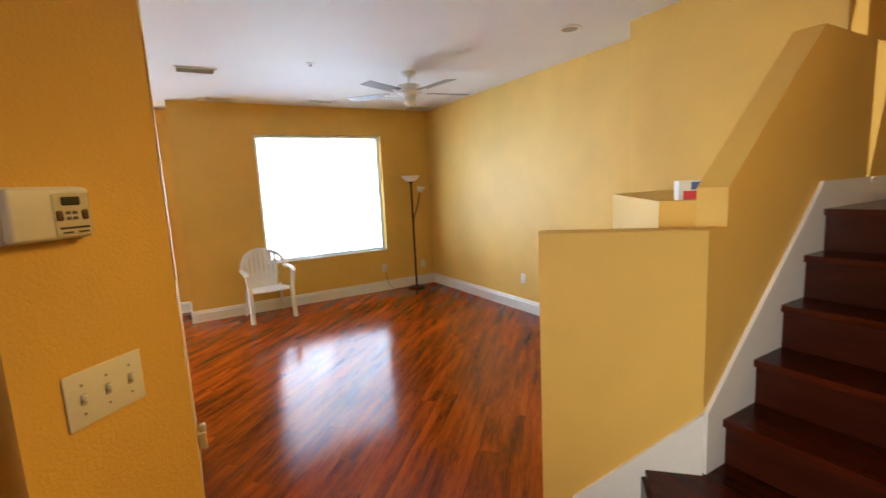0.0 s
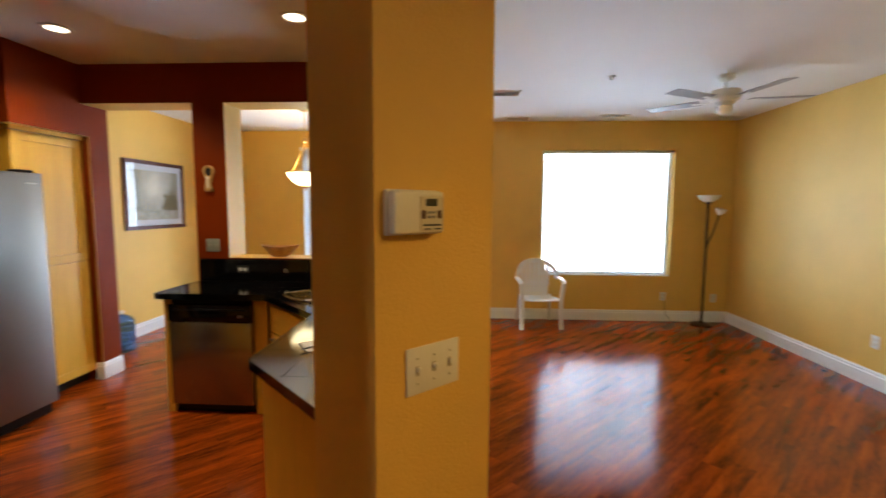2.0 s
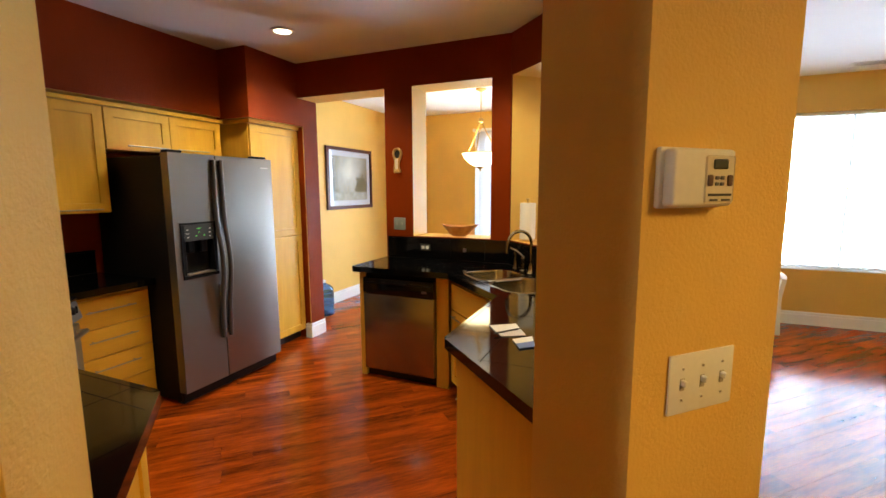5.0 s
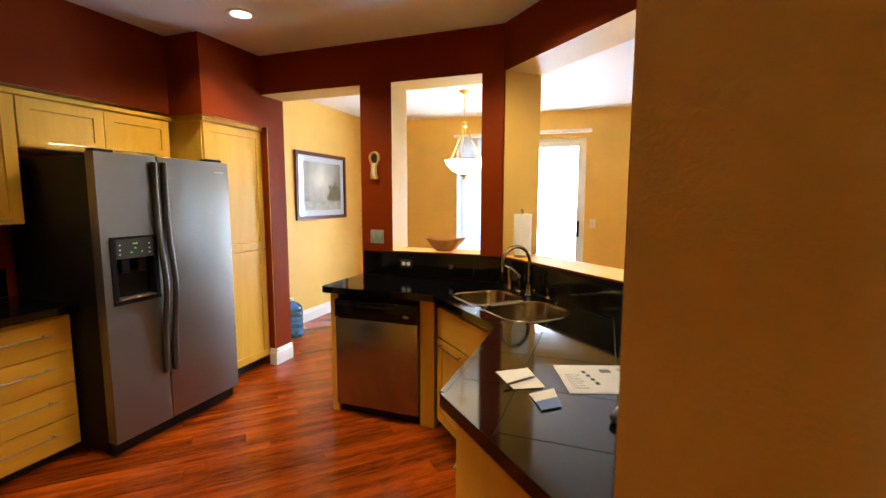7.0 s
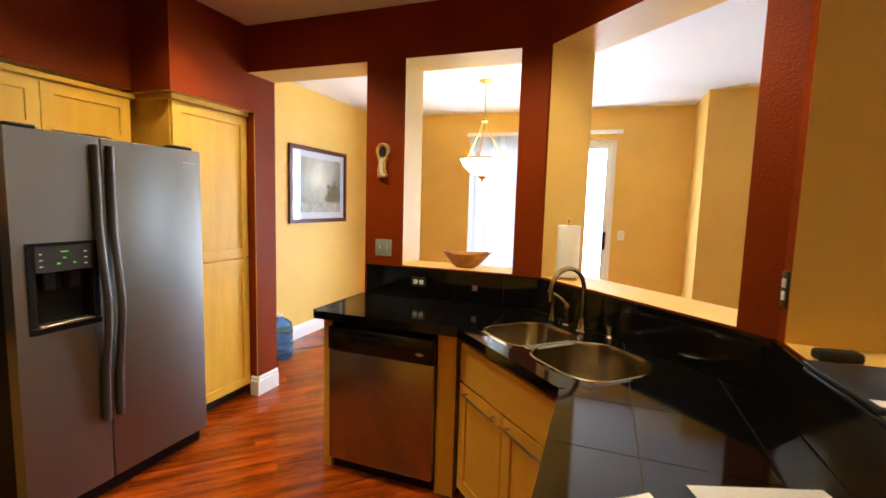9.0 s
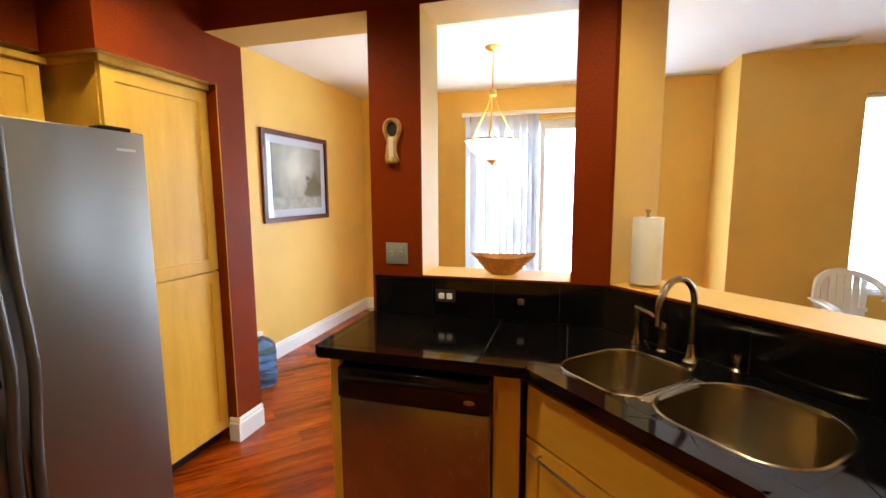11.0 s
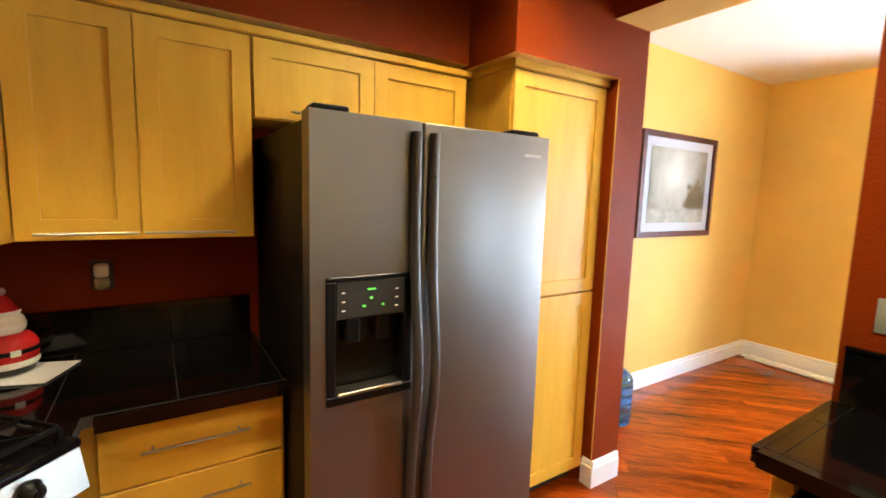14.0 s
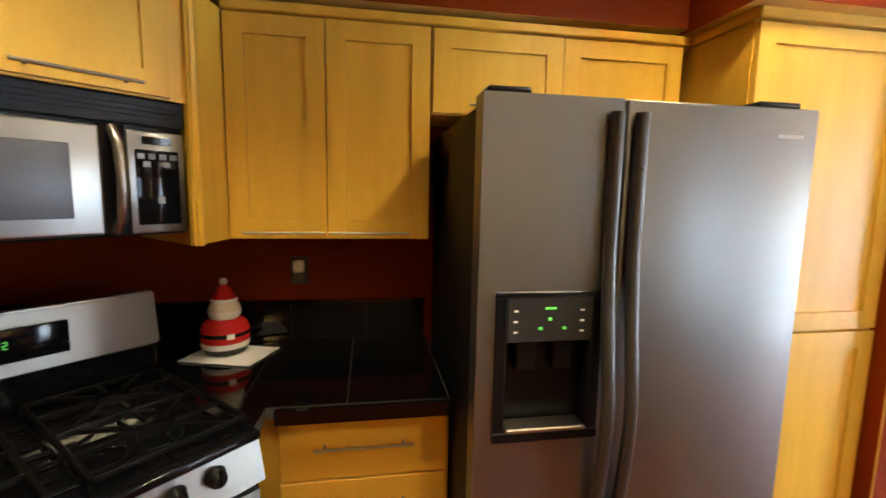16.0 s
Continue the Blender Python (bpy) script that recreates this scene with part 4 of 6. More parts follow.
def deck(u0, u1, v0, v1, r, bulge, a, b, c, d):
    """Stone round a basin: from the basin's rim out to the rectangle a, b, c, d."""
    bm = bmesh.new()
    inner, outer = [], []
    for cx, cy, t0, px, py in ((u1 - r, v1 - r, 0, b, d), (u0 + r, v1 - r, 90, a, d), (u0 + r, v0 + r, 180, a, c), (u1 - r, v0 + r, 270, b, c)):
        for k in range(7):
            t = radians(t0 + 15 * k)
            x, y = cx + (r + 0.010) * math.cos(t), cy + (r + 0.010) * math.sin(t)
            if y > (v0 + v1) / 2:
                y += bulge * (1 - min(1, abs((x - (u0 + u1) / 2) / ((u1 - u0) / 2 + 0.012))) ** 2)
            side = abs(math.cos(t)) > abs(math.sin(t)) + 1e-6
            qx, qy = (px, y) if side else (x, py)
            if k == 3:
                qx, qy = px, py
            inner.append(bm.verts.new((x, y, ZC + 0.0015)))
            outer.append(bm.verts.new((min(max(qx, a), b), min(max(qy, c), d), ZC + 0.0005)))
    n = len(inner)
    for i in range(n):
        bm.faces.new((inner[i], outer[i], outer[(i + 1) % n], inner[(i + 1) % n]))
    ret = bmesh.ops.extrude_face_region(bm, geom=bm.faces[:])
    bmesh.ops.translate(bm, verts=[v for v in ret["geom"] if isinstance(v, bmesh.types.BMVert)], vec=(0, 0, -0.010))
    return bm


part("stone_surround", deck(0.030, 0.355, 0.085, 0.435, 0.09, 0.02, U0, 0.3675, 0.062, -V0), GRANITE, sink, "black granite cut round the basin")
part("stone_surround", deck(0.380, 0.776, 0.085, 0.445, 0.125, 0.05, 0.3675, U1, 0.062, -V0), GRANITE, sink, "black granite cut round the basin")
part("divider", bx(bmesh.new(), 0.345, 0.390, 0.12, 0.40, ZC - 0.006, ZC + 0.0025, 0.003), RIMSTEEL, sink, "bright steel divider")
for u, v in ((0.205, 0.27), (0.56, 0.28)):
    d = 0.17 if u < 0.3 else 0.22
    bm = bmesh.new()
    lathe(bm, [(0, 0.004), (0.02, 0.002), (0.035, 0.005), (0.042, 0.001), (0.042, -0.002)], 20, Matrix.Translation((u, v, ZC - d)))
    part("drain", bm, CHROME, sink, "", True)

DM = Matrix.Translation((0.385, 3.66, 0)) @ pose(0, 0, 0, 0, 0, -45)


def at_diag(u, v, z):
    return DM @ Matrix.Translation((u, v, z))


faucet = thing("faucet", "bronze gooseneck kitchen tap behind the sink", "faucet", at_diag(0.262, 0.522, ZC))
bm = bmesh.new()
lathe(bm, [(0.030, 0), (0.030, 0.008), (0.022, 0.016), (0.018, 0.05), (0.014, 0.07)], 18)
part("base", bm, TAPMETAL, faucet, "", True)
bm = bmesh.new()
arc = [(0, 0, 0.05), (0, 0, 0.215)] + [(0, -0.098 * (1 - math.cos(radians(a))), 0.215 + 0.098 * math.sin(radians(a))) for a in range(15, 181, 15)] + [(0, -0.196, 0.165)]
tube(bm, arc, 0.0115, 12)
part("spout", bm, TAPMETAL, faucet, "", True)
lever = thing("tap_lever", "bronze tap lever handle on a round base", "tap", at_diag(0.145, 0.530, ZC))
bm = bmesh.new()
lathe(bm, [(0.026, 0), (0.026, 0.008), (0.018, 0.015), (0.017, 0.09), (0.019, 0.10), (0.010, 0.118), (0, 0.12)], 18)
part("base", bm, TAPMETAL, lever, "", True)
bm = bmesh.new()
tube(bm, [(0, 0, 0.105), (-0.04, -0.03, 0.145), (-0.085, -0.06, 0.165)], [0.010, 0.009, 0.007], 10)
part("handle", bm, TAPMETAL, lever, "", True)
spray = thing("spray_head", "bronze side spray standing in its holder", "tap", at_diag(0.028, 0.535, ZC))
bm = bmesh.new()
lathe(bm, [(0.024, 0), (0.024, 0.007), (0.016, 0.02), (0.013, 0.08), (0.017, 0.13), (0.016, 0.15), (0, 0.153)], 18)
part("body", bm, TAPMETAL, spray, "", True)
soap = thing("soap_dispenser", "short bronze soap dispenser by the sink", "dispenser", at_diag(0.385, 0.580, ZC))
bm = bmesh.new()
lathe(bm, [(0.024, 0), (0.024, 0.006), (0.015, 0.014), (0.015, 0.045), (0.020, 0.047), (0.020, 0.062), (0, 0.064)], 18)
part("body", bm, TAPMETAL, soap, "", True)

# ---- range and microwave in the corner ----
rg = thing("range", "stainless and black gas range set across the corner", "range", pose(-1.081, 1.911, 0, 0, 0, 135))
part("body", bx(bmesh.new(), -0.378, 0.378, 0.03, 0.64, 0.03, 0.895), BLACK, rg)
ov = part("oven_door", bx(bmesh.new(), -0.374, 0.374, -0.012, 0.03, 0.215, 0.760, 0.006, 2), OVENSTEEL, rg, "stainless oven door with dark glass", True)
part("glass", bx(bmesh.new(), -0.25, 0.25, -0.015, -0.010, 0.32, 0.62), BLACKGLOSS, ov)
bm = bmesh.new()
tube(bm, [(-0.33, -0.012, 0.715), (-0.33, -0.055, 0.720), (0.33, -0.055, 0.720), (0.33, -0.012, 0.715)], 0.013, 10)
part("handle", bm, OVENSTEEL, ov, "", True)
part("drawer", bx(bmesh.new(), -0.374, 0.374, -0.008, 0.03, 0.06, 0.205, 0.006, 2), OVENSTEEL, rg, "", True)
bm = bmesh.new()
q = [(-0.030, 0.790), (0.03, 0.790), (0.03, 0.892), (-0.006, 0.892)]
v0 = [bm.verts.new((-0.376, y, z)) for y, z in q]
v1 = [bm.verts.new((0.376, y, z)) for y, z in q]
for i in range(4):
    bm.faces.new((v0[i], v0[(i + 1) % 4], v1[(i + 1) % 4], v1[i]))
bm.faces.new(v0[::-1])
bm.faces.new(v1)
panel = part("control_panel", bm, OVENSTEEL, rg, "stainless front panel")
for x in (-0.26, -0.16, 0.0, 0.165, 0.255):
    bm = bmesh.new()
    lathe(bm, [(0, 0.030), (0.016, 0.029), (0.020, 0.024), (0.023, 0.008), (0.026, 0.004), (0.026, 0)], 20, pose(x, -0.014, 0.858, 90 + 13))
    bx(bm, x - 0.004, x + 0.004, -0.050, -0.040, 0.842, 0.884, 0.002)
    part("knob", bm, BLACK, panel, "black knob", True)
bm = bmesh.new()
bx(bm, -0.38, 0.38, -0.014, 0.60, 0.893, 0.918, 0.009, 3)
part("cooktop", bm, BLACKGLOSS, rg, "glossy black enamel cooktop", True)
for cx in (-0.20, 0.20):
    for cy in (0.16, 0.43):
        bm = bmesh.new()
        lathe(bm, [(0.062, 0.918), (0.060, 0.924), (0.038, 0.926), (0.036, 0.938), (0, 0.940)], 24, Matrix.Translation((cx, cy, 0)))
        part("burner", bm, CHAR, rg, "", True)
    bm = bmesh.new()
    x0, x1 = cx - 0.165, cx + 0.165
    for y in (0.04, 0.295, 0.55):
        bx(bm, x0, x1, y - 0.006, y + 0.006, 0.938, 0.950, 0.002)
    for x in (x0, x1):
        bx(bm, x - 0.006, x + 0.006, 0.046, 0.544, 0.938, 0.950, 0.002)
    for cy in (0.16, 0.43):
        for k in range(8):
            a = k * math.pi / 4
            ca, sa = math.cos(a), math.sin(a)
            r1 = min(0.16 / max(abs(ca), 1e-3), 0.118 / max(abs(sa), 1e-3))
            band(bm, [(cx + 0.045 * ca, cy + 0.045 * sa, 0.946), (cx + r1 * ca, cy + r1 * sa, 0.946)], 0.010, 0.008)
    for x in (x0, x1):
        for y in (0.04, 0.55):
            bx(bm, x - 0.006, x + 0.006, y - 0.006, y + 0.006, 0.917, 0.939)
    part("grate", bm, CHAR, rg, "cast iron pan grate")
bm = bmesh.new()
for i in range(7):
    bx(bm, -0.025, 0.025, 0.08 + i * 0.062, 0.10 + i * 0.062, 0.919, 0.924, 0.001)
part("centre_grille", bm, CHAR, rg)
bm = bmesh.new()
bx(bm, -0.38, 0.38, 0.585, 0.645, 0.905, 1.020, 0.004)
part("rear_vent", bm, BLACKGLOSS, rg)
bm = bmesh.new()
q = [(0.590, 1.020), (0.660, 1.020), (0.660, 1.192), (0.615, 1.192)]
v0 = [bm.verts.new((-0.385, y, z)) for y, z in q]
v1 = [bm.verts.new((0.395, y, z)) for y, z in q]
for i in range(4):
    bm.faces.new((v0[i], v0[(i + 1) % 4], v1[(i + 1) % 4], v1[i]))
bm.faces.new(v0[::-1])
bm.faces.new(v1)
bmesh.ops.bevel(bm, geom=bm.edges[:], offset=0.006, segments=2, affect="EDGES")
guard = part("backguard", bm, OVENSTEEL, rg, "stainless backguard with a dark clock panel", True)
part("clock_panel", bx(bmesh.new(), -0.17, 0.16, 0.593, 0.606, 1.055, 1.150, 0.006, 2), BLACKGLOSS, guard, "", True)
SEGS = {"a": (0.001, 0.009, 0.018, 0.020), "g": (0.001, 0.009, 0.009, 0.011), "d": (0.001, 0.009, 0.0, 0.002), "f": (0.0, 0.002, 0.011, 0.018), "b": (0.008, 0.010, 0.011, 0.018), "e": (0.0, 0.002, 0.002, 0.009), "c": (0.008, 0.010, 0.002, 0.009)}
for x, lit in ((-0.018, "bc"), (0.000, "abged"), (0.016, "abged")):
    bm = bmesh.new()
    for k in lit:
        x0, x1, z0, z1 = SEGS[k]
        bx(bm, x + x0, x + x1, 0.589, 0.594, 1.098 + z0, 1.098 + z1)
    part("digit", bm, LEDGREEN, guard, "green clock digit")
mw = thing("microwave", "stainless over-the-range microwave with a dark glass door", "microwave", pose(-1.311, 1.681, 0, 0, 0, 135))
part("body", bx(bmesh.new(), -0.38, 0.385, 0.02, 0.40, 1.405, 1.766, 0.004), BLACK, mw)
bm = bmesh.new()
bx(bm, -0.38, 0.385, 0.0, 0.03, 1.694, 1.766, 0.004)
for i in range(4):
    bx(bm, -0.36, 0.36, -0.003, 0.002, 1.706 + i * 0.013, 1.712 + i * 0.013)
part("vent_grille", bm, BLACK, mw)
mwd = part("door", bx(bmesh.new(), -0.378, 0.178, -0.022, 0.02, 1.414, 1.684, 0.008, 3), STEELM, mw, "brushed stainless door", True)
part("glass", bx(bmesh.new(), -0.335, 0.115, -0.026, -0.020, 1.458, 1.634, 0.004, 2), MWGLASS, mwd, "dark grey glass", True)
part("hinge_gap", bx(bmesh.new(), 0.180, 0.232, -0.010, 0.02, 1.412, 1.690), BLACKGLOSS, mw)
bm = bmesh.new()
tube(bm, [(0.205, -0.010, 1.682), (0.208, -0.038, 1.645), (0.210, -0.048, 1.55), (0.208, -0.038, 1.46), (0.205, -0.010, 1.420)], 0.012, 12)
part("handle", bm, STEELM, mwd, "curved steel handle", True)
cp = part("control_panel", bx(bmesh.new(), 0.234, 0.372, -0.018, 0.02, 1.414, 1.680, 0.006, 2), STEELM, mw, "", True)
part("keypad", bx(bmesh.new(), 0.250, 0.356, -0.021, -0.016, 1.436, 1.632, 0.004, 2), BLACKGLOSS, cp, "", True)
part("display", bx(bmesh.new(), 0.268, 0.338, -0.021, -0.016, 1.646, 1.666), BLACKGLOSS, cp)
for i in range(4):
    part("key", bx(bmesh.new(), 0.255 + i * 0.026, 0.271 + i * 0.026, -0.024, -0.019, 1.608, 1.622), KEYGREY, cp)
for i in (0, 1):
    part("key", bx(bmesh.new(), 0.268 + i * 0.048, 0.284 + i * 0.048, -0.024, -0.019, 1.588, 1.602), KEYGREY, cp)
part("key", bx(bmesh.new(), 0.298, 0.314, -0.024, -0.019, 1.492, 1.510), KEYGREY, cp)
cabinet("maple wall cabinet across the corner above the microwave", pose(-1.296 - 0.39 * R2 * -1 - 0.0, 1.696 - 0.39 * R2, 0, 0, 0, 135), 0.78, 0.30, 1.768, UP,
        [("door", 0.010, 0.386, 1.774, 2.088, (0.06, 0.36, 1.796)), ("door", 0.392, 0.735, 1.774, 2.088, (0.41, 0.66, 1.796))])
fil = thing("filler_panel", "narrow maple filler panels in the cabinet corner", "panel", pose(0, 0, 0))
bm = bmesh.new()
prism(bm, [(-1.575, 1.968), (-1.770, 2.003), (-1.95, 2.003), (-1.86, 1.70)], 1.368, UP)
part("body", bm, MAPLE, fil)
bm = bmesh.new()
prism(bm, [(-1.61, 1.955), (-1.59, 1.975), (-1.60, 1.985), (-1.64, 1.975)], 1.366, UP + 0.001)
part("stile", bm, MAPLE, fil)
# cookie jar
CER_R, CER_W = plain("red_glaze", (0.50, 0.02, 0.018), 0.12), plain("white_glaze", (0.78, 0.74, 0.66), 0.12)
CER_B, CER_S = plain("black_glaze", (0.012, 0.012, 0.012), 0.1), plain("cream_glaze", (0.72, 0.62, 0.48), 0.15)
jar = thing("cookie_jar", "red, white and black glazed ceramic cookie jar on paper towel", "cookie jar", pose(-1.94, 1.93, ZC + 0.006, 0, 0, 118) @ Matrix.Diagonal((0.81, 0.81, 0.88, 1)))


def glazed(name, prof, zone, label):
    bm = bmesh.new()
    lathe(bm, prof, 28)
    for f in bm.faces:
        z = f.calc_center_median().z
        f.material_index = next(k for lim, k in zone if z <= lim)
    return part(name, bm, [CER_R, CER_W, CER_B, CER_S], jar, label, True)


body = glazed("body", [(0.0, 0.0), (0.078, 0.0), (0.094, 0.010), (0.098, 0.028), (0.103, 0.033), (0.107, 0.045), (0.103, 0.056), (0.106, 0.066), (0.108, 0.082), (0.108, 0.084), (0.107, 0.098), (0.107, 0.100), (0.103, 0.118), (0.092, 0.136), (0.074, 0.150), (0.0, 0.152)],
              [(0.031, 2), (0.057, 1), (0.083, 0), (0.099, 2), (0.2, 0)], "red glazed body with white and black bands")
part("buckle", bx(bmesh.new(), -0.016, 0.016, -0.112, -0.104, 0.080, 0.102, 0.002), CER_W, body)
glazed("lid", [(0.0, 0.1525), (0.060, 0.153), (0.070, 0.166), (0.072, 0.186), (0.064, 0.210), (0.054, 0.222), (0.058, 0.228), (0.058, 0.238), (0.048, 0.244), (0.038, 0.262), (0.024, 0.284), (0.011, 0.296), (0.016, 0.301), (0.018, 0.310), (0.011, 0.321), (0, 0.323)],
       [(0.186, 1), (0.224, 3), (0.241, 1), (0.297, 0), (0.4, 3)], "domed lid with a red pointed top")


def sheet(name, label, cat, pts, z, mat, wave=0.0, n=8, thick=0.0012):
    """A thin sheet over a plan quadrilateral, slightly uneven."""
    bm = bmesh.new()
    grid = []
    for i in range(n + 1):
        row = []
        for j in range(n + 1):
            a, b = i / n, j / n
            x = (pts[0][0] * (1 - a) + pts[1][0] * a) * (1 - b) + (pts[3][0] * (1 - a) + pts[2][0] * a) * b
            y = (pts[0][1] * (1 - a) + pts[1][1] * a) * (1 - b) + (pts[3][1] * (1 - a) + pts[2][1] * a) * b
            rim = wave * (0.5 + 0.5 * noise.noise(Vector((x * 22, y * 22, 1))))
            row.append(bm.verts.new((x, y, z + thick + rim)))
        grid.append(row)
    for i in range(n):
        for j in range(n):
            bm.faces.new((grid[i][j], grid[i + 1][j], grid[i + 1][j + 1], grid[i][j + 1]))
    ret = bmesh.ops.extrude_face_region(bm, geom=bm.faces[:])
    bmesh.ops.translate(bm, verts=[v for v in ret["geom"] if isinstance(v, bmesh.types.BMVert)], vec=(0, 0, -thick))
    ob = part(name, bm, mat, None, "", True)
    return tagged(ob, label, cat)


sheet("paper_towel", "folded white paper towel under the cookie jar", "paper towel", [(-2.045, 1.86), (-1.86, 1.79), (-1.78, 2.05), (-1.96, 2.12)], ZC + 0.001, PAPER, 0.004, 10, 0.003)
plug = thing("plug_in_freshener", "small plug-in air freshener in a wall socket", "air freshener", pose(XW + 0.001, 2.185, 1.208, 0, 0, 90))
part("plate", bx(bmesh.new(), -0.035, 0.035, -0.006, 0.0, -0.057, 0.057, 0.003), DARKPLATE, plug)
part("body", bx(bmesh.new(), -0.022, 0.022, -0.045, -0.006, -0.005, 0.045, 0.010, 3), WHITEPL, plug, "", True)
bm = bmesh.new()
lathe(bm, [(0, -0.05), (0.020, -0.05), (0.024, -0.04), (0.024, -0.012), (0.014, -0.004), (0, -0.004)], 16, Matrix.Translation((0, -0.03, 0)))
part("bottle", bm, CLEAR, plug, "clear oil bottle", True)

# ---- switches and sockets ----


TOGGLEGAP = plain("toggle_gap", (0.46, 0.42, 0.33), 0.6)


def plate(name, label, m, w, h, kind, mat=None, count=1):
    """Wall plate; -y is the front, origin at its middle on the wall."""
    p = thing(name, label, "light switch" if kind == "toggle" else "socket", m)
    part("plate", bx(bmesh.new(), -w / 2, w / 2, -0.006, -0.0005, -h / 2, h / 2, 0.003, 2), mat or IVORY, p, "", True)
    for i in range(count):
        x = (i - (count - 1) / 2) * (w / max(count, 1)) * 0.92
        if kind == "toggle":
            part("slot", bx(bmesh.new(), x - 0.0055, x + 0.0055, -0.0068, -0.0055, -0.012, 0.012, 0.001), TOGGLEGAP, p)
            part("toggle", bx(bmesh.new(), x - 0.004, x + 0.004, -0.016, -0.005, -0.002, 0.010, 0.002), mat or IVORY, p)
            for z in (-0.030, 0.030):
                bm = bmesh.new()
                lathe(bm, [(0, 0.0022), (0.0024, 0.0018), (0.003, 0.0)], 10, pose(x, -0.006, z, 90))
                part("screw", bm, CHROME, p)
            for z in (-0.030, 0.030):
                bm = bmesh.new()
                lathe(bm, [(0.003, 0), (0.003, 0.0012), (0, 0.0016)], 8, pose(x, -0.006, z, 90))
                part("screw", bm, mat or IVORY, p)
        else:
            for z in (-0.020, 0.020):
                part("receptacle", bx(bmesh.new(), x - 0.014, x + 0.014, -0.009, -0.005, z - 0.014, z + 0.014, 0.004, 2), IVORY if mat is not DARKPLATE else WHITEPL, p, "", True)
    return p


def on_column(s, off, z):
    return pose(1.612 + (s * R2) + off * R2, 1.502 + s * R2 - off * R2, z, 0, 0, 45)


plate("switch_plate", "ivory triple light switch plate on the yellow column", on_column(0.163, 0.0, 1.166), 0.165, 0.114, "toggle", WHITEPL, 3)
th = thing("thermostat", "off-white wall thermostat with grey display and buttons", "thermostat", on_column(0.094, 0.0, 1.536))
part("base", bx(bmesh.new(), -0.072, 0.076, -0.012, -0.0005, -0.050, 0.050, 0.004, 2), WHITEPL, th, "", True)
part("body", bx(bmesh.new(), -0.068, 0.072, -0.036, -0.012, -0.047, 0.047, 0.007, 3), WHITEPL, th, "", True)
face = part("face_panel", bx(bmesh.new(), 0.000, 0.068, -0.0375, -0.034, -0.042, 0.036, 0.003), IVORY, th)
part("display", bx(bmesh.new(), 0.016, 0.050, -0.040, -0.036, 0.014, 0.030, 0.002), LCD, face, "dark grey display")
for x in (0.010, 0.056):
    part("button", bx(bmesh.new(), x - 0.006, x + 0.006, -0.041, -0.036, -0.014, 0.005, 0.003, 2), BROWNKEY, face, "brown button", True)
for x in (0.026, 0.038):
    for z in (-0.010, 0.000):
        part("button", bx(bmesh.new(), x - 0.004, x + 0.004, -0.040, -0.036, z - 0.003, z + 0.003, 0.001), KEYGREY, face)
part("slot", bx(bmesh.new(), 0.008, 0.062, -0.0385, -0.036, -0.030, -0.026), INK, face)
part("slot", bx(bmesh.new(), 0.012, 0.030, -0.0385, -0.036, -0.038, -0.035), INK, face)
part("slot", bx(bmesh.new(), 0.040, 0.060, -0.0385, -0.036, -0.038, -0.035), INK, face)
plate("switch_plate", "grey double switch plate on the oxblood post", pose(-0.325, YN, 1.218), 0.116, 0.108, "toggle", PLATEGREY, 2)
plate("socket_plate", "white switch plate beside the patio door", pose(1.206, YD, 1.19), 0.075, 0.115, "toggle", WHITEPL, 1)
plate("socket_plate", "white wall socket low on the yellow wall", pose(XE, 4.546, 0.40, 0, 0, -90), 0.075, 0.115, "socket", WHITEPL)
plate("socket_plate", "white wall socket under the window", pose(4.50, YL, 0.345), 0.075, 0.115, "socket", WHITEPL)
plate("socket_plate", "white cable socket near the corner", pose(5.17, YL, 0.33), 0.075, 0.115, "socket", WHITEPL)
plate("socket_plate", "black wall socket on the oxblood post above the splash", pose(1.56, 3.306, 1.275, 0, 0, -90), 0.050, 0.115, "socket", DARKPLATE)
plate("socket_plate", "black socket in the granite splash", pose(-0.066, YN - 0.016, 1.018, 0, 90, 0), 0.062, 0.100, "socket", DARKPLATE)
plate("socket_plate", "black socket in the granite splash", pose(0.30, YN - 0.016, 1.010, 0, 90, 0), 0.03, 0.03, "none", CHROME, 0)
nl = thing("night_light", "small white plug-in night light low on the bar wall", "night light", pose(1.8455, 3.16, 0.24, 0, 0, 90))
part("body", bx(bmesh.new(), -0.022, 0.022, -0.042, 0.0, -0.055, 0.040, 0.010, 3), WHITEPL, nl, "", True)
part("lens", bx(bmesh.new(), -0.018, 0.018, -0.046, -0.012, 0.040, 0.085, 0.010, 3), FROST, nl, "", True)

# ---- kitchen small things ----
TANGLAZE = plain("tan_glaze", (0.58, 0.33, 0.12), 0.2, vary=0.25, grain=40)
orn = thing("wall_ornament", "small tan glazed wall ornament with a ring top on the post", "ornament", pose(-0.338, YN, 1.776))
outline = [(0.0, 0.108), (0.020, 0.105), (0.036, 0.094), (0.047, 0.076), (0.050, 0.055), (0.046, 0.035), (0.037, 0.014), (0.027, -0.010), (0.021, -0.035), (0.020, -0.058), (0.024, -0.075), (0.033, -0.090), (0.038, -0.100), (0.030, -0.108), (0.0, -0.112)]
loop = outline + [(-x, z) for x, z in outline[-2:0:-1]]
hole = [(0.028 * math.cos(2 * math.pi * k / len(loop) + math.pi / 2), 0.052 + 0.034 * math.sin(2 * math.pi * k / len(loop) + math.pi / 2)) for k in range(len(loop))]
hole = [(-x, z) for x, z in hole]


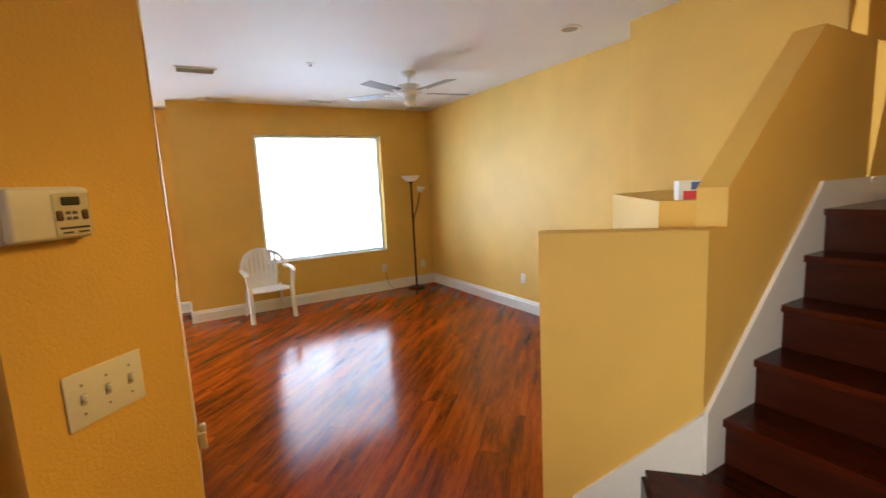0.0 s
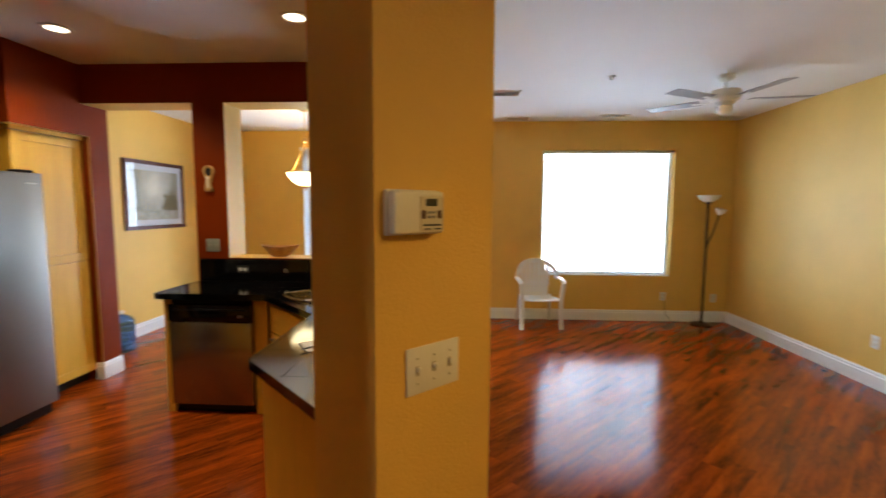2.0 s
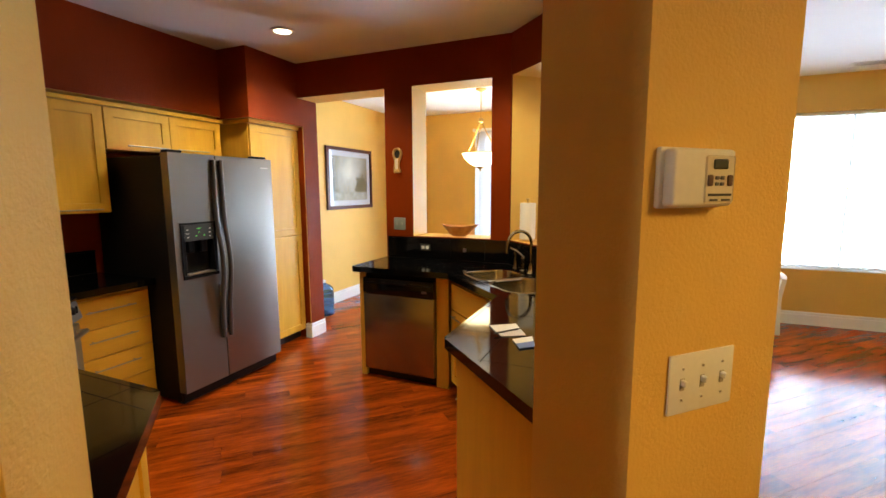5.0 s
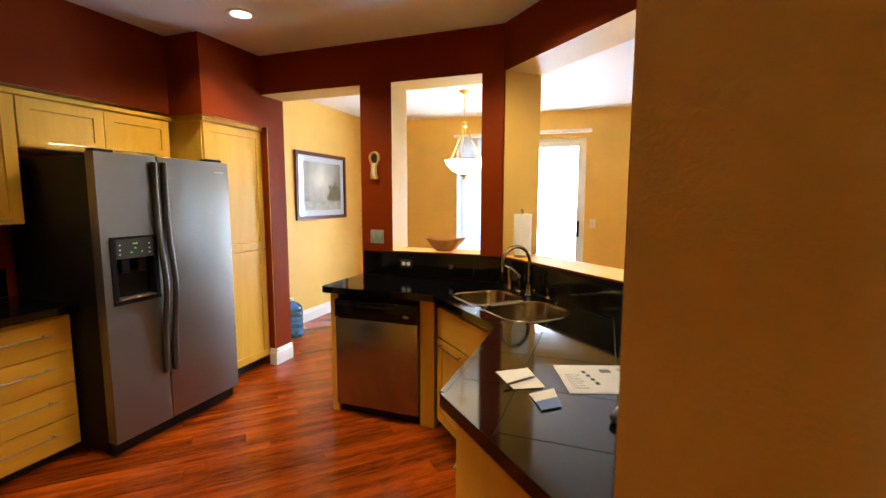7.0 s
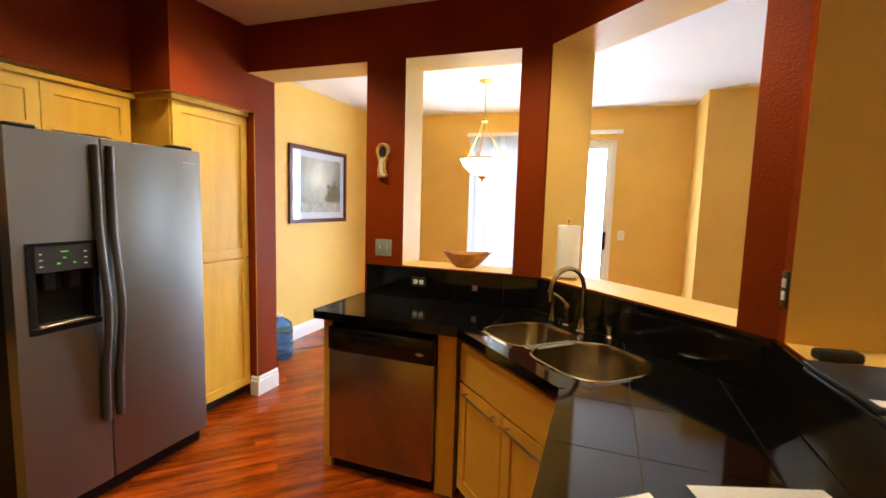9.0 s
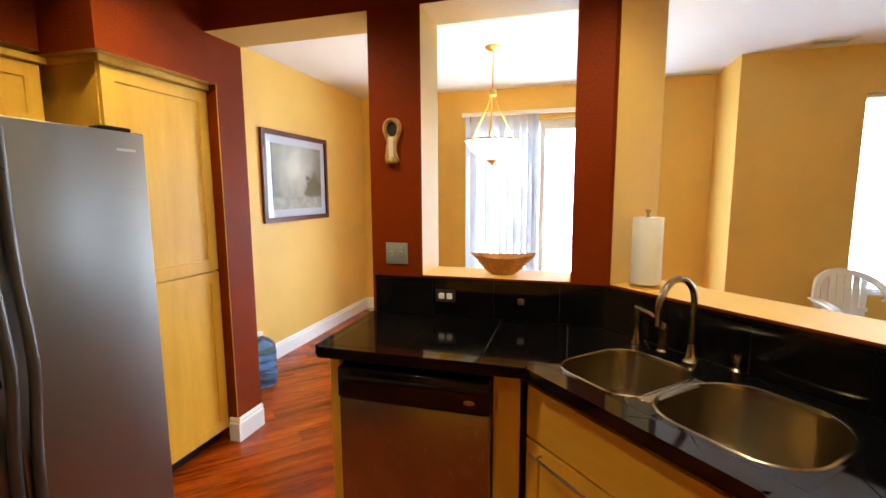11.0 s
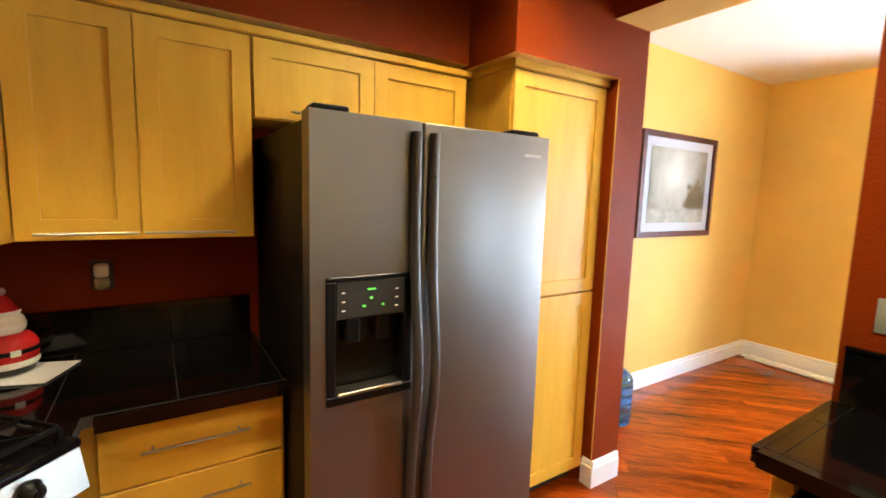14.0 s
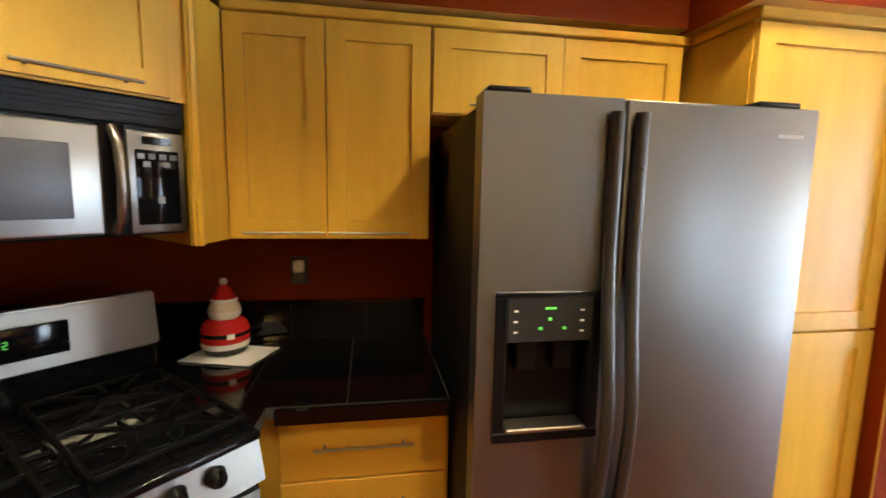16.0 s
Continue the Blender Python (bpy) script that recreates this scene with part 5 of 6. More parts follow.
def dished(bm, rings):
    """Bridges closed rings of (x, z) at given depths into one skin."""
    made = [[bm.verts.new((x, y, z)) for x, z in ring] for ring, y in rings]
    for p, q in zip(made, made[1:]):
        for i in range(len(p)):
            bm.faces.new((p[i], p[(i + 1) % len(p)], q[(i + 1) % len(p)], q[i]))
    return made


def between(k):
    return [(a[0] + (b[0] - a[0]) * k, a[1] + (b[1] - a[1]) * k) for a, b in zip(loop, hole)]


bm = bmesh.new()
dished(bm, [(loop, -0.001), (between(0.08), -0.013), (between(0.35), -0.021), (between(0.65), -0.020), (between(0.92), -0.012), (hole, -0.004)])
part("body", bm, TANGLAZE, orn, "tan glazed loop on a narrow waist", True)
bm = bmesh.new()
bm.faces.new(dished(bm, [(hole, -0.0015), (hole, -0.0038)])[1])
part("hollow", bm, DARKPLATE, orn, "dark hollow of the loop")
bm = bmesh.new()
band(bm, [(0, -0.0215, 0.012), (0, -0.0235, -0.03), (0, -0.022, -0.080)], 0.022, 0.006, (1, 0, 0))
part("stem", bm, CER_S, orn, "pale cream stem", True)
bm = bmesh.new()
lathe(bm, [(0, 0), (0.030, 0), (0.032, 0.006), (0.022, 0.020), (0.016, 0.030)], 20, pose(0, -0.018, -0.110) @ Matrix.Diagonal((1, 0.5, 1, 1)))
part("foot", bm, BRASS, orn, "", True)
wb = thing("wooden_bowl", "carved leaf-shaped wooden bowl on the bar ledge", "bowl", pose(0.19, 4.36, LEDGE, 0, 0, 8) @ Matrix.Diagonal((1.04, 1.0, 1.28, 1)))
bm = bmesh.new()
rings = []
for r, z in ((0.0, 0.012), (0.05, 0.012), (0.09, 0.030), (0.128, 0.066), (0.136, 0.070), (0.124, 0.056), (0.085, 0.016), (0.055, 0.0), (0.0, 0.0)):
    ring = []
    for i in range(40):
        a = 2 * math.pi * i / 40
        k = 1 + (0.05 * math.sin(9 * a) if r > 0.07 else 0) + (0.20 * max(0, math.cos(a)) ** 12 + 0.14 * max(0, -math.cos(a)) ** 12 if r > 0.1 else 0)
        ring.append(bm.verts.new((r * k * math.cos(a), 0.72 * r * k * math.sin(a), z + (0.012 * abs(math.cos(a)) ** 3 if r > 0.1 else 0))))
    rings.append(ring)
for a, b in zip(rings, rings[1:]):
    for i in range(40):
        bm.faces.new((a[i], a[(i + 1) % 40], b[(i + 1) % 40], b[i]))
bmesh.ops.remove_doubles(bm, verts=bm.verts, dist=1e-4)
part("body", bm, BOWLWOOD, wb, "", True)
pt = thing("paper_towel_roll", "white paper towel roll on an upright holder", "paper towel", pose(0.830, 4.196, LEDGE))
bm = bmesh.new()
lathe(bm, [(0, 0), (0.064, 0), (0.064, 0.008), (0.03, 0.014), (0.008, 0.016), (0.008, 0.318), (0.013, 0.322), (0.013, 0.334), (0, 0.338)], 24)
part("holder", bm, BRASS, pt, "", True)
bm = bmesh.new()
lathe(bm, [(0.020, 0.018), (0.060, 0.018), (0.061, 0.022), (0.061, 0.296), (0.060, 0.300), (0.020, 0.300)], 32, None, True)
part("roll", bm, PAPER, pt, "white paper roll", True)
env = sheet("envelope", "opened cream envelope lying on the worktop", "envelope", [(1.034, 2.548), (1.134, 2.620), (1.213, 2.475), (1.120, 2.428)], ZC + 0.001, PAPER, 0.003, 6, 0.002)
pen = thing("pen", "dark ballpoint pen lying on the envelope", "pen", pose(1.130, 2.48, ZC + 0.011, 0, 0, 52))
bm = bmesh.new()
tube(bm, [(-0.068, 0, 0), (-0.058, 0, 0), (0.05, 0, 0), (0.062, 0, 0), (0.070, 0, 0)], [0.001, 0.0038, 0.0042, 0.003, 0.0015], 8)
part("barrel", bm, INK, pen, "", True)
card = thing("card", "small blue and white business card", "card", pose(0, 0, 0))
bm = bmesh.new()
prism(bm, [(1.173, 2.404), (1.240, 2.472), (1.257, 2.415), (1.200, 2.358)], ZC + 0.004, ZC + 0.0055)
part("upper_half", bm, PAPER, card)
bm = bmesh.new()
prism(bm, [(1.200, 2.358), (1.257, 2.415), (1.276, 2.355), (1.224, 2.310)], ZC + 0.004, ZC + 0.0055)
part("lower_half", bm, BLUEINK, card, "blue printed half")
fly = thing("flyer", "white printed flyer with a red stamp on the worktop", "flyer", pose(1.214, 2.685, ZC + 0.001, 0, 0, 18.9))
part("sheet", bx(bmesh.new(), 0, 0.294, -0.238, 0, 0, 0.0012), PAPER, fly)
for i in range(4):
    part("writing", bx(bmesh.new(), 0.085 + i * 0.006, 0.098 + i * 0.006, -0.075 - i * 0.032, -0.055 - i * 0.032, 0.0012, 0.0017), INK, fly, "dark printed word")
part("picture_print", bx(bmesh.new(), 0.150, 0.186, -0.070, -0.040, 0.0012, 0.0017), KEYGREY, fly)
part("seal", bx(bmesh.new(), 0.215, 0.262, -0.060, -0.030, 0.0012, 0.0017), PINKINK, fly, "pale pink seal")
bm = bmesh.new()
for i in range(2):
    bx(bm, 0.235 + i * 0.012, 0.243 + i * 0.012, -0.205 + i * 0.01, -0.125 + i * 0.01, 0.0012, 0.0017)
part("stamp", bm, REDINK, fly, "red stamp")
for i in range(7):
    part("writing", bx(bmesh.new(), 0.02, 0.070 - (i % 3) * 0.006, -0.20 + i * 0.018, -0.197 + i * 0.018, 0.0012, 0.0016), KEYGREY, fly)
# on the side ledge
bd = thing("portfolio", "black leather portfolio with papers on the ledge", "portfolio", pose(1.678, 2.845, LEDGE, 0, 0, 4))
part("cover", bx(bmesh.new(), -0.155, 0.125, -0.165, 0.165, 0.0, 0.012, 0.004, 2), LEATHER, bd, "", True)
part("paper", bx(bmesh.new(), -0.148, 0.118, -0.150, 0.150, 0.0125, 0.0165), PAPER, bd)
part("cover", bx(bmesh.new(), -0.158, 0.122, -0.135, 0.168, 0.017, 0.030, 0.004, 2), LEATHER, bd, "", True)
part("label_strip", bx(bmesh.new(), -0.148, -0.035, -0.120, -0.086, 0.0302, 0.0315), PAPER, bd, "white paper strip")
ph = thing("mobile_phone", "blue-rimmed mobile phone on the portfolio", "phone", pose(1.728, 2.895, LEDGE + 0.0302, 0, 0, -35))
part("case", bx(bmesh.new(), -0.035, 0.035, -0.062, 0.062, 0, 0.012, 0.005, 3), BLUEINK, ph, "", True)
part("screen", bx(bmesh.new(), -0.028, 0.028, -0.050, 0.050, 0.0115, 0.0130), SCREEN, ph, "pale glossy screen")
gl = thing("glasses_case", "small black case at the back of the ledge", "case", pose(1.635, 3.13, LEDGE, 0, 0, 10))
part("body", bx(bmesh.new(), -0.055, 0.055, -0.025, 0.025, 0, 0.030, 0.010, 3), LEATHER, gl, "", True)
ps = thing("potted_succulent", "pale green succulent in a small glass bowl", "plant", pose(1.735, 2.56, LEDGE))
bm = bmesh.new()
lathe(bm, [(0, 0), (0.035, 0), (0.048, 0.012), (0.052, 0.040), (0.049, 0.040), (0.045, 0.014), (0, 0.006)], 24)
part("glass_bowl", bm, CLEAR, ps, "", True)
bm = bmesh.new()
lathe(bm, [(0, 0.0065), (0.044, 0.0145), (0.046, 0.028), (0.0, 0.031)], 20)
part("soil", bm, GAP, ps, "", True)
rnd = random.Random(4)
for k in range(26):
    a, lean, L = rnd.uniform(0, 6.28), rnd.uniform(0.1, 0.9), rnd.uniform(0.045, 0.085)
    bm = bmesh.new()
    p0 = Vector((0.018 * math.cos(a), 0.018 * math.sin(a), 0.03))
    d = Vector((math.cos(a) * lean, math.sin(a) * lean, 1)).normalized()
    tube(bm, [p0, p0 + d * L * 0.4, p0 + d * L * 0.8 + Vector((0, 0, 0.004)), p0 + d * L], [0.004, 0.008, 0.006, 0.001], 6)
    part("leaf", bm, SUCC if k % 3 else PALELEAF, ps, "", True)
bag = thing("plastic_pack", "clear plastic pack with a blue roll on the worktop", "pack", pose(1.478, 2.36, ZC + 0.001, 0, 0, -20))
part("wrap", bx(bmesh.new(), -0.055, 0.055, -0.075, 0.075, 0, 0.030, 0.012, 3), CLEAR, bag, "", True)
bm = bmesh.new()
tube(bm, [(-0.040, -0.03, 0.016), (0.040, -0.03, 0.016)], 0.013, 14)
part("roll", bm, BLUEINK, bag, "", True)

# ---- ceiling fittings ----


def can_light(x, y, z, lit, label):
    c = thing("recessed_light", label, "ceiling light", pose(x, y, z), "recessed downlights")
    bm = bmesh.new()
    lathe(bm, [(0.062, 0.0), (0.092, 0.0), (0.094, -0.004), (0.088, -0.008), (0.064, -0.006)], 32, None, True)
    part("trim_ring", bm, WHITEPL, c, "", True)
    bm = bmesh.new()
    lathe(bm, [(0, -0.0035), (0.062, -0.0035), (0.062, -0.001), (0, -0.001)], 28)
    part("lens", bm, CANGLOW if lit else CANOFF, c, "glowing lens" if lit else "unlit beige lens", True)


can_light(-0.90, 3.49, CE, True, "lit recessed downlight in the kitchen ceiling")
can_light(0.74, 3.38, CE, True, "lit recessed downlight in the kitchen ceiling")
# unseen fitting, added to go with the assumed third downlight
can_light(-0.72, 2.04, CE, True, "lit recessed downlight in the kitchen ceiling")
can_light(4.66, 3.11, CL, False, "unlit recessed downlight in the living-room ceiling")
can_light(4.68, 2.34, CL, False, "unlit recessed downlight in the living-room ceiling")


def vent(x, y, w, h, turn=0):
    v = thing("ceiling_vent", "white metal air vent in the ceiling", "vent", pose(x, y, CL, 0, 0, turn), "ceiling vents")
    part("backing", bx(bmesh.new(), -w / 2 + 0.02, w / 2 - 0.02, -h / 2 + 0.02, h / 2 - 0.02, -0.004, -0.001), VENTGREY, v)
    bm = bmesh.new()
    for a in ((-w / 2, w / 2, -h / 2, -h / 2 + 0.022), (-w / 2, w / 2, h / 2 - 0.022, h / 2), (-w / 2, -w / 2 + 0.022, -h / 2 + 0.022, h / 2 - 0.022), (w / 2 - 0.022, w / 2, -h / 2 + 0.022, h / 2 - 0.022)):
        bx(bm, *a, -0.009, -0.0005)
    bmesh.ops.remove_doubles(bm, verts=bm.verts, dist=1e-5)
    part("frame", bm, WHITEPL, v)
    n = 6
    for i in range(n):
        y0 = -h / 2 + 0.022 + (h - 0.044) * (i + 0.5) / n
        s = part("slat", bx(bmesh.new(), -w / 2 + 0.022, w / 2 - 0.022, -0.007, 0.007, -0.0006, 0.0006), WHITEPL, v)
        s.matrix_basis = pose(0, y0, -0.006, 35)


vent(2.17, 5.25, 0.34, 0.20)
vent(3.63, 6.40, 0.36, 0.15)
vent(2.46, 6.56, 0.30, 0.15)
vent(5.10, 6.55, 0.30, 0.15)
det = thing("sprinkler_head", "small white ceiling sprinkler head", "sprinkler", pose(3.07, 4.70, CL))
bm = bmesh.new()
lathe(bm, [(0, -0.035), (0.014, -0.033), (0.012, -0.010), (0.034, -0.006), (0.036, 0.0), (0, 0)], 20)
part("body", bm, WHITEPL, det, "", True)

fan = thing("ceiling_fan", "white five-blade ceiling fan with a glass light", "ceiling fan", pose(4.05, 4.70, CL))
bm = bmesh.new()
lathe(bm, [(0, 0), (0.075, 0), (0.072, -0.030), (0.035, -0.055), (0.014, -0.058), (0.014, -0.115), (0.05, -0.12), (0.115, -0.130), (0.128, -0.150), (0.128, -0.195), (0.11, -0.215), (0.07, -0.225), (0.065, -0.255), (0, -0.258)], 32)
part("motor", bm, WHITEPL, fan, "white motor housing", True)
bm = bmesh.new()
lathe(bm, [(0, -0.335), (0.030, -0.332), (0.052, -0.315), (0.060, -0.290), (0.052, -0.262), (0.04, -0.256)], 24)
part("light_shade", bm, FROST, fan, "frosted glass shade", True)
bm = bmesh.new()
tube(bm, [(0.03, 0.02, -0.25), (0.03, 0.02, -0.42)], 0.0015, 6)
part("pull_chain", bm, BRASS, fan)
for k in range(5):
    a = 72 * k - 9
    b = new("blade", finish(bx(bmesh.new(), 0.20, 0.66, -0.062, 0.062, -0.003, 0.003, 0.0028), "blade", FANBLADE))
    b.parent = fan
    b.matrix_basis = pose(0, 0, -0.205, 0, 0, a) @ pose(0, 0, 0, 7)
    bm = bmesh.new()
    band(bm, [(0.11, 0, -0.005), (0.16, 0, -0.012), (0.27, 0, -0.004)], 0.035, 0.004, (0, 1, 0))
    i = part("blade_iron", bm, WHITEPL, b)

# ---- dining corner ----
ch = thing("chandelier", "hanging alabaster bowl lamp with brass arms, lit", "chandelier", pose(-0.14, 5.93, CL))
bm = bmesh.new()
lathe(bm, [(0, 0), (0.068, 0), (0.066, -0.012), (0.030, -0.030), (0.010, -0.036), (0, -0.036)], 24)
part("canopy", bm, BRASS, ch, "", True)
bm = bmesh.new()
tube(bm, [(0, 0, -0.03), (0, 0, -0.34)], 0.006, 8)
lathe(bm, [(0.012, -0.33), (0.030, -0.345), (0.026, -0.37), (0.034, -0.385), (0.012, -0.40), (0.010, -0.47), (0, -0.475)], 18)
part("stem", bm, BRASS, ch, "", True)
for k in range(3):
    a = radians(120 * k + 35)
    bm = bmesh.new()
    c, s = math.cos(a), math.sin(a)
    tube(bm, [(0.02 * c, 0.02 * s, -0.39), (0.07 * c, 0.07 * s, -0.50), (0.17 * c, 0.17 * s, -0.66), (0.225 * c, 0.225 * s, -0.745), (0.25 * c, 0.25 * s, -0.735), (0.262 * c, 0.262 * s, -0.70)], 0.007, 8)
    part("arm", bm, BRASS, ch, "", True)
bm = bmesh.new()
lathe(bm, [(0.0, -0.935), (0.012, -0.93), (0.016, -0.915), (0.06, -0.905), (0.13, -0.872), (0.19, -0.815), (0.226, -0.748), (0.220, -0.748), (0.185, -0.808), (0.125, -0.862), (0.05, -0.896), (0, -0.90)], 36)
part("bowl_shade", bm, BOWLGLOW, ch, "glowing alabaster bowl", True)
bm = bmesh.new()
lathe(bm, [(0.2275, -0.756), (0.233, -0.752), (0.233, -0.744), (0.2275, -0.742), (0.219, -0.742)], 40)
part("rim", bm, BRASS, ch, "", True)
bm = bmesh.new()
lathe(bm, [(0.0, -0.965), (0.010, -0.960), (0.014, -0.948), (0.008, -0.940), (0.030, -0.934), (0.046, -0.915), (0.062, -0.906)], 24)
part("finial", bm, BRASS, ch, "", True)

pic = thing("picture", "framed landscape print with white mat on the yellow wall", "picture", pose(XW + 0.001, 5.988, 1.672, 0, 0, 90))
PW, PH = 0.532, 0.413
fr = bmesh.new()
for a in ((-PW, PW, -PH, -PH + 0.045), (-PW, PW, PH - 0.045, PH), (-PW, -PW + 0.045, -PH + 0.045, PH - 0.045), (PW - 0.045, PW, -PH + 0.045, PH - 0.045)):
    bx(fr, a[0], a[1], -0.028, 0.0, a[2], a[3])
bmesh.ops.remove_doubles(fr, verts=fr.verts, dist=1e-5)
part("frame", fr, FRAMEWOOD, pic, "dark mahogany frame")
part("mat", bx(bmesh.new(), -PW + 0.045, PW - 0.045, -0.012, -0.004, -PH + 0.045, PH - 0.045), MATBOARD, pic, "pale grey mat")
part("print", bx(bmesh.new(), -PW + 0.125, PW - 0.125, -0.0145, -0.011, -PH + 0.115, PH - 0.115), PRINT, pic, "misty landscape with dark trees by water")
gp = part("glass", bx(bmesh.new(), -PW + 0.045, PW - 0.045, -0.020, -0.017, -PH + 0.045, PH - 0.045), GLASS, pic)
gp.visible_shadow = False
wbt = thing("water_bottle", "blue five-gallon plastic water bottle on the floor", "water bottle", pose(-1.835, 5.02, 0.0) @ Matrix.Diagonal((0.95, 0.95, 0.88, 1)))
bm = bmesh.new()
prof = [(0, 0.004), (0.10, 0.002), (0.125, 0.014), (0.130, 0.03)]
for i in range(4):
    z = 0.05 + i * 0.075
    prof += [(0.132, z), (0.132, z + 0.048), (0.124, z + 0.056), (0.124, z + 0.066)]
prof += [(0.130, 0.355), (0.122, 0.385), (0.085, 0.425), (0.045, 0.445), (0.030, 0.455), (0.030, 0.485), (0, 0.487)]
lathe(bm, prof, 28)
part("bottle", bm, BLUEPLASTIC, wbt, "", True)
bm = bmesh.new()
lathe(bm, [(0.031, 0.462), (0.034, 0.464), (0.034, 0.492), (0, 0.494)], 20)
part("cap", bm, WHITEPL, wbt, "", True)
pile = thing("blind_slats_stack", "loose white vertical blind slats stacked along the wall", "blind slats", pose(-1.42, 7.335, 0.0, 0, 0, -1.5))
for i, (dx, dy, dz, r) in enumerate(((0, 0, 0.0, 0), (0.04, -0.012, 0.006, 0.6), (-0.05, 0.008, 0.012, -0.5), (0.08, -0.018, 0.018, 1.0), (0.02, 0.01, 0.024, -0.3))):
    s = part("slat", bx(bmesh.new(), -0.56, 0.62, -0.044, 0.044, 0.0, 0.0055, 0.002), WHITEPL, pile)
    s.matrix_basis = pose(dx, dy, dz, 0, 0, r)

# ---- living room ----


def resin_chair():
    c = thing("plastic_armchair", "white moulded plastic garden armchair beneath the window", "chair", pose(2.755, 6.44, 0.0, 0, 0, 4))
    bm = bmesh.new()
    rows = []
    for j in range(9):
        v = j / 8
        row = []
        for i in range(9):
            u = i / 8 - 0.5
            x = u * (0.45 - 0.07 * v)
            y = -0.225 + 0.42 * v
            z = 0.405 - 0.045 * v - 0.02 * (1 - (2 * u) ** 2) * math.sin(math.pi * min(1, v + 0.15)) - (0.03 if j == 0 else 0)
            row.append(bm.verts.new((x, y, z)))
        rows.append(row)
    for j in range(8):
        for i in range(8):
            bm.faces.new((rows[j][i], rows[j][i + 1], rows[j + 1][i + 1], rows[j + 1][i]))
    ret = bmesh.ops.extrude_face_region(bm, geom=bm.faces[:])
    bmesh.ops.translate(bm, verts=[v for v in ret["geom"] if isinstance(v, bmesh.types.BMVert)], vec=(0, 0, -0.012))
    part("seat", bm, CHAIRPL, c, "", True)
    # back: curved rim and upright slats
    rim = []
    for k in range(25):
        a = math.pi * k / 24
        x = -0.265 * math.cos(a)
        z = 0.60 + 0.24 * math.sin(a) ** 0.8
        y = 0.215 + 0.07 * (z - 0.5) - 0.16 * abs(math.cos(a)) ** 3
        rim.append((x, y, z))
    bm = bmesh.new()
    band(bm, rim, 0.030, 0.045, (0, 1, 0))
    part("back_rim", bm, CHAIRPL, c, "", True)
    for i in range(7):
        x = (i - 3) * 0.058
        zt = 0.60 + 0.24 * math.sqrt(max(0, 1 - (x / 0.265) ** 2)) ** 0.8 - 0.01
        bm = bmesh.new()
        band(bm, [(x * 0.86, 0.190, 0.362), (x * 0.93, 0.215, 0.50), (x, 0.225, 0.62), (x, 0.215 + 0.07 * (zt - 0.5), zt)], 0.050, 0.007, (1, 0, 0))
        part("back_slat", bm, CHAIRPL, c, "", True)
    bm = bmesh.new()
    band(bm, [(-0.20, 0.205, 0.52), (0.0, 0.235, 0.52), (0.20, 0.205, 0.52)], 0.035, 0.009)
    part("back_rail", bm, CHAIRPL, c, "", True)
    for s in (-1, 1):
        bm = bmesh.new()
        band(bm, [(s * 0.262, 0.12, 0.622), (s * 0.278, 0.02, 0.628), (s * 0.282, -0.12, 0.625), (s * 0.278, -0.215, 0.612), (s * 0.270, -0.245, 0.585)], 0.056, 0.016, (1, 0, 0))
        part("armrest", bm, CHAIRPL, c, "", True)
        bm = bmesh.new()
        band(bm, [(s * 0.272, -0.240, 0.600), (s * 0.250, -0.215, 0.40), (s * 0.248, -0.225, 0.20), (s * 0.255, -0.240, 0.0)], 0.060, 0.042, (0, 1, 0))
        part("leg", bm, CHAIRPL, c, "", True)
        bm = bmesh.new()
        band(bm, [(s * 0.205, 0.18, 0.372), (s * 0.215, 0.22, 0.20), (s * 0.232, 0.268, 0.0)], 0.045, 0.030, (0, 1, 0))
        part("leg", bm, CHAIRPL, c, "", True)


resin_chair()
fl = thing("floor_lamp", "dark bronze torchiere floor lamp with a side reading light", "floor lamp", pose(4.95, 6.595, 0.0))
bm = bmesh.new()
lathe(bm, [(0, 0), (0.130, 0), (0.130, 0.012), (0.118, 0.022), (0.03, 0.030), (0.016, 0.05), (0, 0.05)], 32)
part("base", bm, BRONZE, fl, "", True)
bm = bmesh.new()
tube(bm, [(0, 0, 0.04), (0, 0, 1.0), (0, 0, 1.64)], 0.016, 10)
part("pole", bm, BRONZE, fl, "", True)
bm = bmesh.new()
lathe(bm, [(0.0, 1.628), (0.05, 1.632), (0.11, 1.668), (0.142, 1.718), (0.138, 1.718), (0.105, 1.675), (0.045, 1.642), (0, 1.64)], 32)
part("shade", bm, FROST, fl, "white frosted bowl shade", True)
bm = bmesh.new()
lathe(bm, [(0.0, 1.60), (0.025, 1.602), (0.035, 1.625), (0.05, 1.633)], 18)
part("collar", bm, BRONZE, fl, "", True)
arm = bmesh.new()
tube(arm, [(0, 0, 0.98), (0.012, -0.01, 1.08), (0.05, -0.03, 1.20), (0.075, -0.045, 1.30), (0.10, -0.06, 1.42), (0.11, -0.065, 1.47)], 0.010, 8)
part("arm", arm, BRONZE, fl, "", True)
bm = bmesh.new()
lathe(bm, [(0, -0.01), (0.022, 0.0), (0.05, 0.03), (0.066, 0.075), (0.062, 0.075), (0.045, 0.034), (0, 0.008)], 24, Matrix.Translation((0.112, -0.066, 1.47)) @ pose(0, 0, 0, 12, 8))
part("side_shade", bm, FROST, fl, "small white shade", True)
for i in range(3):
    bm = bmesh.new()
    lathe(bm, [(0.016, 0), (0.021, 0.006), (0.016, 0.012)], 14, Matrix.Translation((0, 0, 0.4 + i * 0.42)))
    part("joint", bm, BRONZE, fl, "", True)
